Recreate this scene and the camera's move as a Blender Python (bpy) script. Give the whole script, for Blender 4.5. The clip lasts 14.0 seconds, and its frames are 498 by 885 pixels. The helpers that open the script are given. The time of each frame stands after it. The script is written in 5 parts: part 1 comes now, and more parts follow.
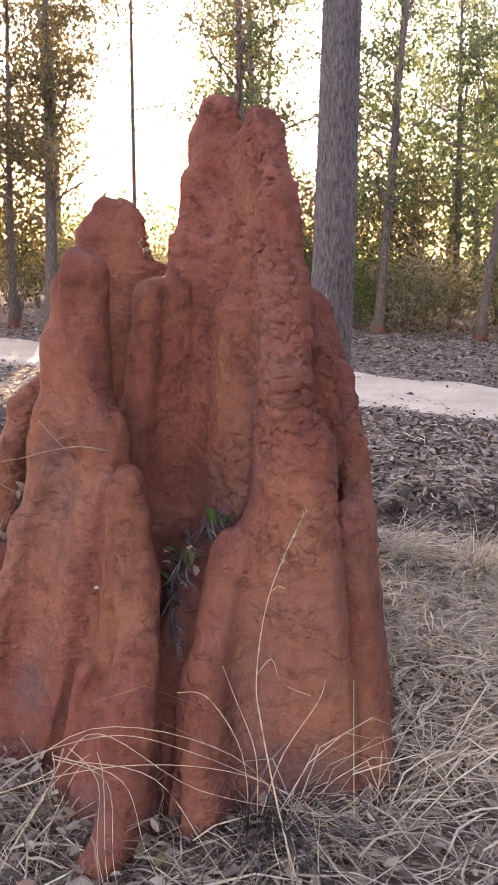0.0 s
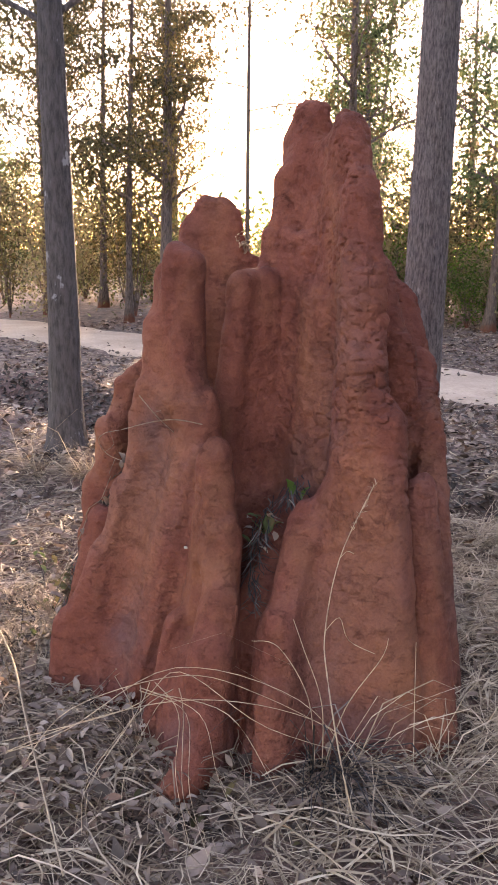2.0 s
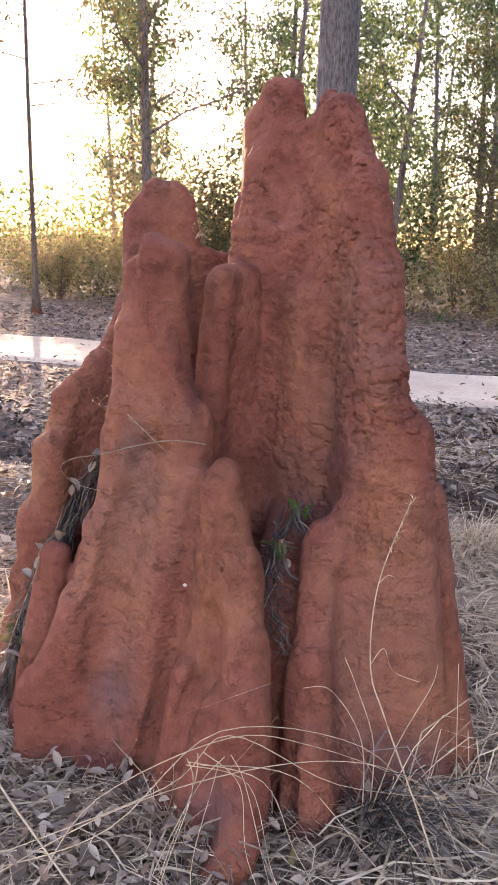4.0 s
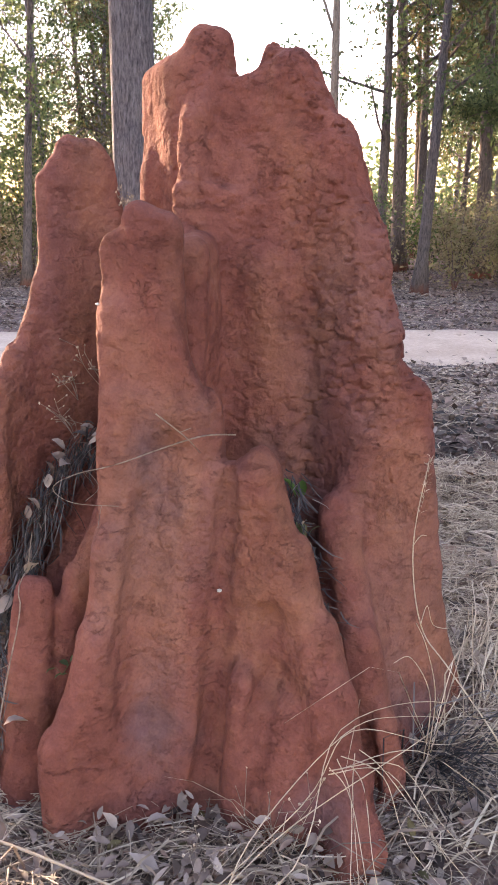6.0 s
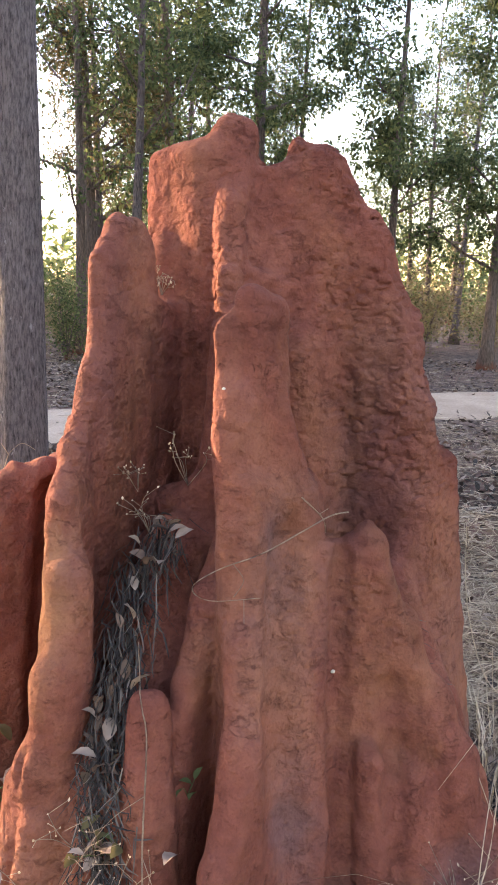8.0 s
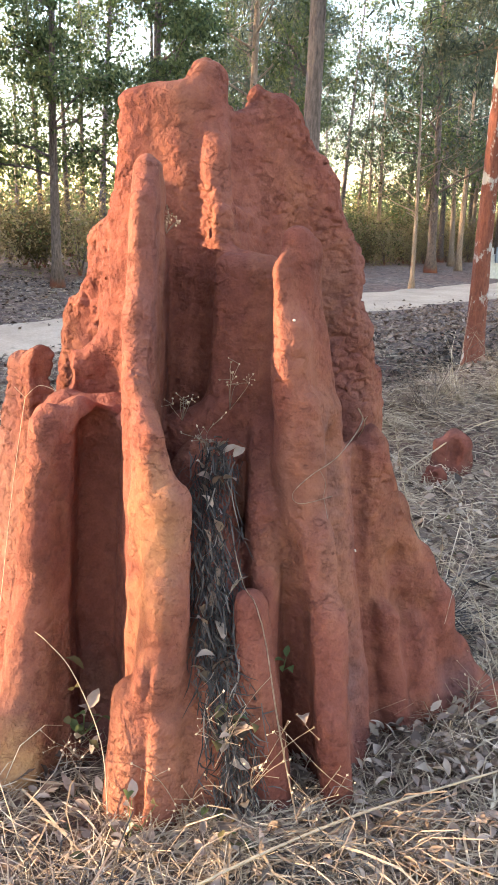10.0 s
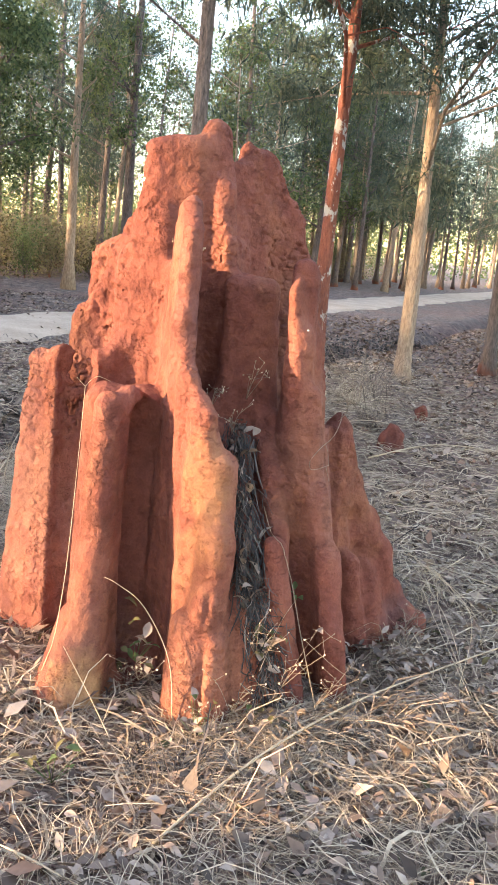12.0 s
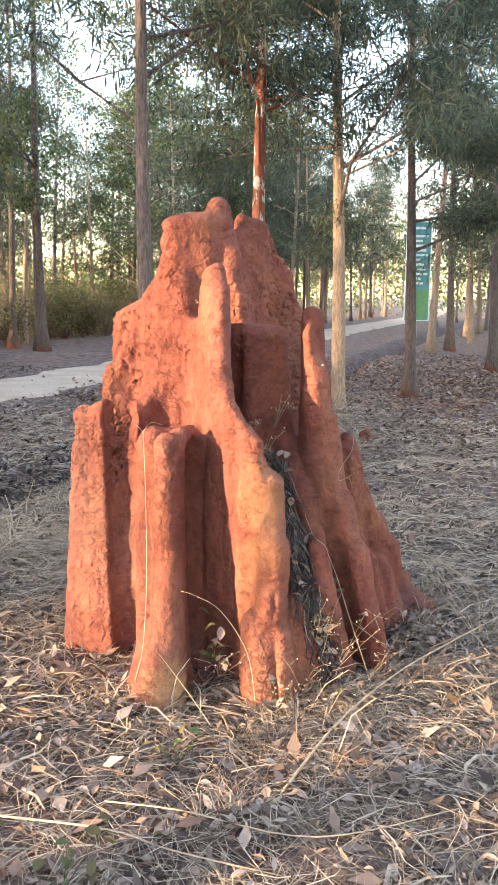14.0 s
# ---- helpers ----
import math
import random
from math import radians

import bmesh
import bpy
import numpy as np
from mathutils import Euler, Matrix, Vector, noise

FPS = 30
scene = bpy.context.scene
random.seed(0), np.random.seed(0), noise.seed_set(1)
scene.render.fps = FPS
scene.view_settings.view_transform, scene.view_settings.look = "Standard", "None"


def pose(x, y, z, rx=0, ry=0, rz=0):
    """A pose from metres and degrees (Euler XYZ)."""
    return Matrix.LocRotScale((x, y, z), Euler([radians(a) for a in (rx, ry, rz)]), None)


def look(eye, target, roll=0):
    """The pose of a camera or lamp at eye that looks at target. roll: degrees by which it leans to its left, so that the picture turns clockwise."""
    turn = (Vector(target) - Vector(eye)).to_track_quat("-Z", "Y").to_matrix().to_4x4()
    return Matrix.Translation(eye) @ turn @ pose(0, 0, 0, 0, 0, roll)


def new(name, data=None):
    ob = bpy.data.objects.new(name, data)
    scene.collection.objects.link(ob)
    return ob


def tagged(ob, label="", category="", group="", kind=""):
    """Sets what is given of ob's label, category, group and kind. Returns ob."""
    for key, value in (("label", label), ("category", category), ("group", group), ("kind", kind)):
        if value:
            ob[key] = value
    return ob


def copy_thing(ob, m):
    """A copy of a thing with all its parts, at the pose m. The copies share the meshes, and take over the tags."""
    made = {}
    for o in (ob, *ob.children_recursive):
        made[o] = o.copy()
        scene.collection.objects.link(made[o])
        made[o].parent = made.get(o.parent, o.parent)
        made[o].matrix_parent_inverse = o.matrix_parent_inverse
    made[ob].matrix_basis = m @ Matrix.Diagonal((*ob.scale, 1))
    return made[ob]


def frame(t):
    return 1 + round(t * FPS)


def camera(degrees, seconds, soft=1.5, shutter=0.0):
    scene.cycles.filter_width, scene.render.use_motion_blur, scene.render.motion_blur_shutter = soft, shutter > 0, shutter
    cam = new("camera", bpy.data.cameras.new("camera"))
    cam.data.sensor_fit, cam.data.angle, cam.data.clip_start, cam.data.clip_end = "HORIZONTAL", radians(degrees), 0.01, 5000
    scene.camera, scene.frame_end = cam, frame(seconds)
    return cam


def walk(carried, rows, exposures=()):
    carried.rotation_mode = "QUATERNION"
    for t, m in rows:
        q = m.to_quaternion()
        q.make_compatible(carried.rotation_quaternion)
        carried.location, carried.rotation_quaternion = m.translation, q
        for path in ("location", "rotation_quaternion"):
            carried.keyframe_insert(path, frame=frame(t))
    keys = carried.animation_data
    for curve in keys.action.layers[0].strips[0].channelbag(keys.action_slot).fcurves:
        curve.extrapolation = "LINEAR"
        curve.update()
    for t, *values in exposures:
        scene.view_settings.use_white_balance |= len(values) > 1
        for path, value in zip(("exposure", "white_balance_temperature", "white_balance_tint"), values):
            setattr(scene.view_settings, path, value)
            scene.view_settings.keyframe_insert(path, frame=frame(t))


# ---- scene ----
cam = camera(33.4, 14.0, 1.4)
PATH = [
    (0, (-0.182, -3.035, 1.573), (0.074, -1.101, 1.131), 0.9),
    (0.5, (-0.155, -3.096, 1.575), (0.08, -1.16, 1.134), 0.8),
    (1, (-0.081, -3.208, 1.574), (0.023, -1.261, 1.129), 0.8),
    (1.5, (-0.076, -3.285, 1.546), (-0.044, -1.336, 1.1), 1.1),
    (2, (-0.113, -3.277, 1.556), (-0.117, -1.328, 1.107), 1.0),
    (2.5, (-0.236, -3.184, 1.579), (-0.147, -1.238, 1.129), 0.5),
    (3, (-0.392, -3.093, 1.579), (-0.116, -1.165, 1.121), 0.5),
    (3.2, (-0.449, -3.047, 1.564), (-0.104, -1.132, 1.103), 0.4),
    (5.3, (-1.463, -2.435, 1.585), (-0.359, -0.854, 1.053), 2.4),
    (5.5, (-1.538, -2.34, 1.561), (-0.308, -0.858, 1.021), 1.5),
    (6, (-1.672, -2.156, 1.583), (-0.335, -0.776, 1.027), 0.5),
    (6.5, (-1.876, -1.94, 1.574), (-0.275, -0.869, 1.035), 1.9),
    (7, (-2.099, -1.697, 1.565), (-0.441, -0.714, 1.033), -0.6),
    (7.5, (-2.178, -1.42, 1.571), (-0.475, -0.494, 1.078), -1.0),
    (8, (-2.304, -1.192, 1.581), (-0.48, -0.461, 1.209), 1.7),
    (8.2, (-2.402, -1.084, 1.561), (-0.555, -0.408, 1.197), 2.1),
    (10.3, (-2.806, 0.024, 1.611), (-0.891, -0.218, 1.087), 2.6),
    (10.5, (-2.855, 0.097, 1.608), (-0.942, -0.184, 1.097), 2.9),
    (11, (-3.053, 0.238, 1.609), (-1.166, -0.197, 1.109), 4.0),
    (11.5, (-3.192, 0.474, 1.62), (-1.317, -0.025, 1.134), 6.0),
    (12, (-3.274, 0.763, 1.625), (-1.441, 0.114, 1.157), 5.9),
    (12.5, (-3.39, 0.937, 1.619), (-1.547, 0.276, 1.21), 5.7),
    (13, (-3.545, 1.123, 1.613), (-1.728, 0.384, 1.224), 2.4),
    (13.5, (-3.571, 1.324, 1.63), (-1.782, 0.514, 1.253), 1.5),
    (14, (-3.598, 1.424, 1.632), (-1.82, 0.577, 1.282), 0.5),
]
walk(cam, [(t, look(eye, target, roll)) for t, eye, target, roll in PATH],
     [(0, 3.7, 7300, 35), (0.5, 3.6, 7300, 35), (1, 3.38, 7250, 36), (1.5, 3.42, 7250, 36), (2.5, 3.32, 7350, 37), (3.2, 3.62, 7200, 36), (5.5, 3.75, 6800, 36), (6.5, 3.68, 6800, 34), (7.5, 3.83, 6900, 30), (8, 3.55, 6900, 28), (10.5, 3.8, 6800, 20), (12, 3.76, 6750, 19), (13, 3.7, 6750, 20), (14, 3.68, 6750, 20)])


# ---- light ----
SUN_AZ, SUN_EL = radians(2.0), radians(8.4)          # azimuth from +y towards +x
world = bpy.data.worlds.new("world")
scene.world = world
world.use_nodes = True
wn = world.node_tree
sky = wn.nodes.new("ShaderNodeTexSky")
sky.sky_type = "NISHITA"
sky.sun_disc = False
sky.sun_elevation = SUN_EL
sky.sun_rotation = SUN_AZ
sky.dust_density = 0.6
wn.nodes["Background"].inputs["Strength"].default_value = 0.15
wn.links.new(sky.outputs["Color"], wn.nodes["Background"].inputs["Color"])
sun_data = bpy.data.lights.new("sun", "SUN")
sun_data.energy, sun_data.angle, sun_data.color = 2.0, radians(0.6), (1.0, 0.82, 0.50)
sun = new("sun", sun_data)
sun_dir = Vector((math.sin(SUN_AZ) * math.cos(SUN_EL), math.cos(SUN_AZ) * math.cos(SUN_EL), math.sin(SUN_EL)))
sun.matrix_world = look(sun_dir * 50, (0, 0, 0))



# ---- materials ----
def material(name):
    m = bpy.data.materials.new(name)
    m.use_nodes = True
    nt = m.node_tree
    return m, nt, nt.nodes["Principled BSDF"]


def coords(nt, scale=(1, 1, 1)):
    tc = nt.nodes.new("ShaderNodeTexCoord")
    mp = nt.nodes.new("ShaderNodeMapping")
    mp.inputs["Scale"].default_value = scale
    nt.links.new(tc.outputs["Object"], mp.inputs["Vector"])
    return mp.outputs["Vector"]


def tex(nt, vec, scale, detail=6.0, rough=0.6, kind="ShaderNodeTexNoise"):
    n = nt.nodes.new(kind)
    n.inputs["Scale"].default_value = scale
    if kind == "ShaderNodeTexNoise":
        n.inputs["Detail"].default_value = detail
        n.inputs["Roughness"].default_value = rough
    nt.links.new(vec, n.inputs["Vector"])
    return n


def ramp(nt, fac, stops):
    r = nt.nodes.new("ShaderNodeValToRGB")
    e = r.color_ramp.elements
    while len(e) < len(stops):
        e.new(0.5)
    for el, (p, c) in zip(e, stops):
        el.position, el.color = p, (*c, 1)
    nt.links.new(fac, r.inputs["Fac"])
    return r.outputs["Color"]


def mix(nt, fac, a, b, blend="MIX"):
    n = nt.nodes.new("ShaderNodeMix")
    n.data_type, n.blend_type = "RGBA", blend
    for sock, v in ((n.inputs[0], fac), (n.inputs[6], a), (n.inputs[7], b)):
        if isinstance(v, (int, float)):
            sock.default_value = v
        elif isinstance(v, tuple):
            sock.default_value = (*v, 1)
        else:
            nt.links.new(v, sock)
    return n.outputs[2]


def bump(nt, bsdf, height, strength, distance, after=None):
    b = nt.nodes.new("ShaderNodeBump")
    b.inputs["Strength"].default_value = strength
    b.inputs["Distance"].default_value = distance
    nt.links.new(height, b.inputs["Height"])
    if after:
        nt.links.new(after, b.inputs["Normal"])
    nt.links.new(b.outputs["Normal"], bsdf.inputs["Normal"])
    return b.outputs["Normal"]


def earth_material():
    """Baked red termite earth: sandy grain, small lumps, damp stains, ochre patches and thin cracks between flat flakes."""
    m, nt, b = material("red_earth")
    v = coords(nt)
    big = tex(nt, v, 3.0, 5)
    mid = tex(nt, v, 24.0, 4, 0.55)
    fine = tex(nt, v, 150.0, 4, 0.6)
    col = ramp(nt, big.outputs["Fac"], [(0.3, (0.116, 0.036, 0.026)), (0.52, (0.168, 0.054, 0.038)), (0.75, (0.212, 0.077, 0.055))])

    def region(place_at, size, wobble, lo, hi):
        tc = nt.nodes.new("ShaderNodeTexCoord")
        mp = nt.nodes.new("ShaderNodeMapping")
        mp.inputs["Scale"].default_value = tuple(1 / k for k in size)
        mp.inputs["Location"].default_value = tuple(-p / k for p, k in zip(place_at, size))
        nt.links.new(tc.outputs["Object"], mp.inputs["Vector"])
        ln = nt.nodes.new("ShaderNodeVectorMath")
        ln.operation = "LENGTH"
        nt.links.new(mp.outputs["Vector"], ln.inputs[0])
        ad = nt.nodes.new("ShaderNodeMath")
        ad.operation = "MULTIPLY_ADD"
        ad.inputs[1].default_value = wobble
        nt.links.new(tex(nt, v, 7.0, 5, 0.65).outputs["Fac"], ad.inputs[0])
        nt.links.new(ln.outputs["Value"], ad.inputs[2])
        return ramp(nt, ad.outputs[0], [(lo, (1, 1, 1)), (hi, (0, 0, 0))])

    ochre = tex(nt, coords(nt, (1, 1, 0.4)), 2.9, 4, 0.6)
    of = ramp(nt, ochre.outputs["Fac"], [(0.48, (0, 0, 0)), (0.68, (1, 1, 1))])
    col = mix(nt, of, col, mix(nt, 0.32, col, (0.31, 0.145, 0.075)))
    # yellow clay washed over the feet of the western fins, with their sunlit warmth put into the tint, and a tan bloom
    # on the wall beside the small pillar
    for place_at, size, amount in (((-0.72, 0.34, 0.02), (0.42, 0.50, 0.45), 0.85), ((-0.72, 0.02, 0.75), (0.30, 0.30, 0.8), 0.34), ((-0.30, -0.80, 0.65), (0.45, 0.50, 0.95), 0.14)):
        col = mix(nt, region(place_at, size, 1.1, 0.55, 1.65), col, mix(nt, amount, col, (0.42, 0.225, 0.10)))
    stain = tex(nt, coords(nt, (1.1, 1.1, 0.5)), 1.9, 4, 0.55)
    sf = ramp(nt, stain.outputs["Fac"], [(0.50, (0, 0, 0)), (0.68, (1, 1, 1))])
    col = mix(nt, sf, col, mix(nt, 0.45, col, (0.125, 0.066, 0.062)))
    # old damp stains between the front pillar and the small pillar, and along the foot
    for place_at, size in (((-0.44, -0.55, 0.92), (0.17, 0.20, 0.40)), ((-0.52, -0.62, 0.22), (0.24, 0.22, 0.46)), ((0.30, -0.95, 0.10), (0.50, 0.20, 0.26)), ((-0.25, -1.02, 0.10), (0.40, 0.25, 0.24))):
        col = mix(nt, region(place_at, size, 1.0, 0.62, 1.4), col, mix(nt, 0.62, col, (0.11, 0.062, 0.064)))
    lumpy = ramp(nt, mid.outputs["Fac"], [(0.32, (0.78, 0.75, 0.75)), (0.52, (0.97, 0.97, 0.97)), (0.72, (1.12, 1.12, 1.10))])
    col = mix(nt, 0.55, col, lumpy, "MULTIPLY")
    grain = ramp(nt, fine.outputs["Fac"], [(0.3, (0.82, 0.80, 0.79)), (0.7, (1.08, 1.08, 1.08))])
    col = mix(nt, 0.8, col, grain, "MULTIPLY")

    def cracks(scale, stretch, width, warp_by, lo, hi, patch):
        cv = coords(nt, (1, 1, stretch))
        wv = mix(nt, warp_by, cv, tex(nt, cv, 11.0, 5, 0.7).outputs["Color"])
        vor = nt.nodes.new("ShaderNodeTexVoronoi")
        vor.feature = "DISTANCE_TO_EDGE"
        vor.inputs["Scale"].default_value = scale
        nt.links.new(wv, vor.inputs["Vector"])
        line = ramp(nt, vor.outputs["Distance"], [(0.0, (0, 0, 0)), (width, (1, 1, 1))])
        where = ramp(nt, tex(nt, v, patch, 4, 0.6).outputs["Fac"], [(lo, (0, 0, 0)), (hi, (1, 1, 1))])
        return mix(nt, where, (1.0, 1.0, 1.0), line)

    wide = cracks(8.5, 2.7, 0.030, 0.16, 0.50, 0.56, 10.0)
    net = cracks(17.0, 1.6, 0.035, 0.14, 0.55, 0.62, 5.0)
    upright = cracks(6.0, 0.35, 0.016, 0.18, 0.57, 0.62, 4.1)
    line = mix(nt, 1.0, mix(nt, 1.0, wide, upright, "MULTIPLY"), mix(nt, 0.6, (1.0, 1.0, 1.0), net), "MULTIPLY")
    # crack lines are darkened in colour to stand in for their occlusion
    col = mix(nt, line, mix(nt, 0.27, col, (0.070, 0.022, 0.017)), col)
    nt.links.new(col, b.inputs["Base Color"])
    b.inputs["Roughness"].default_value = 0.95
    b.inputs["Specular IOR Level"].default_value = 0.12
    flake = nt.nodes.new("ShaderNodeTexVoronoi")
    flake.feature = "SMOOTH_F1"
    flake.inputs["Scale"].default_value = 34.0
    flake.inputs["Smoothness"].default_value = 0.3
    fw = mix(nt, 0.06, coords(nt, (1, 1, 1.35)), tex(nt, v, 24.0, 4, 0.6).outputs["Color"])
    nt.links.new(fw, flake.inputs["Vector"])
    patchy = ramp(nt, tex(nt, v, 3.4, 4, 0.6).outputs["Fac"], [(0.40, (0.12, 0.12, 0.12)), (0.58, (1, 1, 1))])
    inv = nt.nodes.new("ShaderNodeMath")
    inv.operation = "MULTIPLY_ADD"
    inv.inputs[1].default_value, inv.inputs[2].default_value = -1.0, 1.0
    nt.links.new(flake.outputs["Distance"], inv.inputs[0])
    n0 = bump(nt, b, mix(nt, 1.0, inv.outputs[0], patchy, "MULTIPLY"), 0.7, 0.012)
    n1 = bump(nt, b, mid.outputs["Fac"], 0.9, 0.018, n0)
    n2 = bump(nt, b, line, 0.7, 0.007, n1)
    bump(nt, b, fine.outputs["Fac"], 0.7, 0.004, n2)
    return m


def bark_material(name, dark, light, scale=(9, 9, 2.2), patch=None, mud=0.0):
    m, nt, b = material(name)
    v = coords(nt, scale)
    n1 = tex(nt, v, 4.5, 8, 0.72)
    col = ramp(nt, n1.outputs["Fac"], [(0.34, dark), (0.60, light)])
    if patch:
        pv = coords(nt, (1, 1, 0.6))
        pn = tex(nt, pv, patch[1], 5, 0.65)
        pf = ramp(nt, pn.outputs["Fac"], [(patch[2], (0, 0, 0)), (patch[2] + 0.04, (1, 1, 1))])
        col = mix(nt, pf, col, patch[0])
    if mud:
        tc = nt.nodes.new("ShaderNodeTexCoord")
        sep = nt.nodes.new("ShaderNodeSeparateXYZ")
        nt.links.new(tc.outputs["Object"], sep.inputs[0])
        mn = tex(nt, coords(nt, (1, 1, 0.5)), 6.0, 5, 0.6)
        add = nt.nodes.new("ShaderNodeMath")
        add.operation = "MULTIPLY_ADD"
        add.inputs[1].default_value = 1.3 * mud
        nt.links.new(mn.outputs["Fac"], add.inputs[0])
        sub = nt.nodes.new("ShaderNodeMath")
        sub.operation = "SUBTRACT"
        nt.links.new(sep.outputs["Z"], sub.inputs[0])
        sub.inputs[1].default_value = mud * 1.15
        neg = nt.nodes.new("ShaderNodeMath")
        neg.operation = "MULTIPLY"
        neg.inputs[1].default_value = -1.0
        nt.links.new(sub.outputs[0], neg.inputs[0])
        nt.links.new(neg.outputs[0], add.inputs[2])
        mf = ramp(nt, add.outputs[0], [(0.45, (0, 0, 0)), (0.62, (1, 1, 1))])
        col = mix(nt, mf, col, (0.21, 0.07, 0.042))
    oi = nt.nodes.new("ShaderNodeObjectInfo")
    tone = ramp(nt, oi.outputs["Random"], [(0, (0.75, 0.75, 0.78)), (1, (1.15, 1.08, 1.0))])
    col = mix(nt, 1.0, col, tone, "MULTIPLY")
    nt.links.new(col, b.inputs["Base Color"])
    b.inputs["Roughness"].default_value = 0.9
    bump(nt, b, n1.outputs["Fac"], 1.0, 0.04)
    return m


def leaf_material(name, stops, translucent=0.52, dry=False):
    """Leaves or blades whose tint changes from one to the next; light passes through them."""
    m, nt, b = material(name)
    g = nt.nodes.new("ShaderNodeNewGeometry")
    col = ramp(nt, g.outputs["Random Per Island"], stops)
    v = coords(nt)
    n = tex(nt, v, 30.0 if dry else 1.5, 3)
    sh = ramp(nt, n.outputs["Fac"], [(0.3, (0.7, 0.7, 0.7)), (0.7, (1.1, 1.1, 1.1))])
    col = mix(nt, 0.8, col, sh, "MULTIPLY")
    nt.links.new(col, b.inputs["Base Color"])
    b.inputs["Roughness"].default_value = 0.65
    b.inputs["Specular IOR Level"].default_value = 0.25
    t = nt.nodes.new("ShaderNodeBsdfTranslucent")
    nt.links.new(col, t.inputs["Color"])
    mx = nt.nodes.new("ShaderNodeMixShader")
    mx.inputs[0].default_value = translucent
    nt.links.new(b.outputs[0], mx.inputs[1])
    nt.links.new(t.outputs[0], mx.inputs[2])
    nt.links.new(mx.outputs[0], nt.nodes["Material Output"].inputs["Surface"])
    return m


def plain_material(name, colour, rough=0.7, metal=0.0):
    m, nt, b = material(name)
    v = coords(nt)
    n = tex(nt, v, 14.0, 6)
    dark = tuple(c * 0.72 for c in colour)
    nt.links.new(ramp(nt, n.outputs["Fac"], [(0.3, dark), (0.65, colour)]), b.inputs["Base Color"])
    b.inputs["Roughness"].default_value, b.inputs["Metallic"].default_value = rough, metal
    bump(nt, b, n.outputs["Fac"], 0.2, 0.004)
    return m


def ground_material():
    m, nt, b = material("dry_ground")
    v = coords(nt)
    big = tex(nt, v, 0.55, 5)
    mid = tex(nt, v, 6.0, 8, 0.7)
    fine = tex(nt, v, 38.0, 6, 0.7)
    col = ramp(nt, mid.outputs["Fac"], [(0.3, (0.045, 0.029, 0.023)), (0.5, (0.165, 0.105, 0.082)), (0.68, (0.38, 0.25, 0.20))])
    c2 = ramp(nt, mid.outputs["Fac"], [(0.35, (0.10, 0.051, 0.04)), (0.7, (0.35, 0.19, 0.145))])
    bf = ramp(nt, big.outputs["Fac"], [(0.42, (0, 0, 0)), (0.62, (1, 1, 1))])
    col = mix(nt, bf, col, c2)
    gr = ramp(nt, fine.outputs["Fac"], [(0.3, (0.45, 0.45, 0.45)), (0.7, (1.15, 1.15, 1.15))])
    col = mix(nt, 0.9, col, gr, "MULTIPLY")
    nt.links.new(col, b.inputs["Base Color"])
    b.inputs["Roughness"].default_value = 0.95
    n1 = bump(nt, b, fine.outputs["Fac"], 0.8, 0.02)
    bump(nt, b, mid.outputs["Fac"], 0.7, 0.06, n1)
    return m


def road_material():
    m, nt, b = material("sandy_track")
    v = coords(nt)
    mid = tex(nt, v, 1.2, 6)
    fine = tex(nt, v, 22.0, 7, 0.7)
    col = ramp(nt, mid.outputs["Fac"], [(0.3, (0.40, 0.275, 0.195)), (0.65, (0.55, 0.395, 0.29))])
    gr = ramp(nt, fine.outputs["Fac"], [(0.3, (0.75, 0.72, 0.7)), (0.65, (1.05, 1.05, 1.05))])
    nt.links.new(mix(nt, 0.9, col, gr, "MULTIPLY"), b.inputs["Base Color"])
    b.inputs["Roughness"].default_value = 0.95
    bump(nt, b, fine.outputs["Fac"], 0.5, 0.015)
    return m


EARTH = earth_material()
BARK_GREY = bark_material("grey_bark", (0.045, 0.034, 0.036), (0.25, 0.205, 0.205), (20, 20, 5.0), patch=((0.36, 0.33, 0.33), 26.0, 0.66))
BARK_DARK = bark_material("dark_bark", (0.045, 0.033, 0.03), (0.17, 0.125, 0.108), mud=0.36)
BARK_TAN = bark_material("tan_bark", (0.16, 0.105, 0.075), (0.34, 0.25, 0.185))
BARK_RED = bark_material("mud_covered_bark", (0.13, 0.035, 0.02), (0.24, 0.075, 0.045), patch=((0.42, 0.39, 0.36), 5.0, 0.55))
BARK_PATCHY = bark_material("lichened_bark", (0.035, 0.028, 0.028), (0.12, 0.10, 0.10), patch=((0.30, 0.29, 0.30), 7.0, 0.62), mud=0.2)
LEAF_GREEN = leaf_material("green_leaves", [(0.0, (0.055, 0.075, 0.034)), (0.5, (0.115, 0.150, 0.060)), (1.0, (0.20, 0.21, 0.085))], 0.58)
LEAF_OLIVE = leaf_material("olive_leaves", [(0.0, (0.06, 0.056, 0.028)), (0.5, (0.115, 0.098, 0.042)), (1.0, (0.20, 0.135, 0.055))], 0.36)
LEAF_NEEDLE = leaf_material("feathery_foliage", [(0.0, (0.05, 0.068, 0.054)), (0.5, (0.10, 0.122, 0.084)), (1.0, (0.18, 0.18, 0.11))])
LEAF_BRIGHT = leaf_material("bright_leaves", [(0.0, (0.05, 0.10, 0.02)), (0.6, (0.10, 0.17, 0.03)), (1.0, (0.18, 0.22, 0.05))])
LEAF_DRY = leaf_material("dry_fallen_leaves", [(0.0, (0.09, 0.061, 0.045)), (0.45, (0.25, 0.168, 0.128)), (0.8, (0.38, 0.282, 0.22)), (1.0, (0.24, 0.125, 0.08))], 0.12, True)
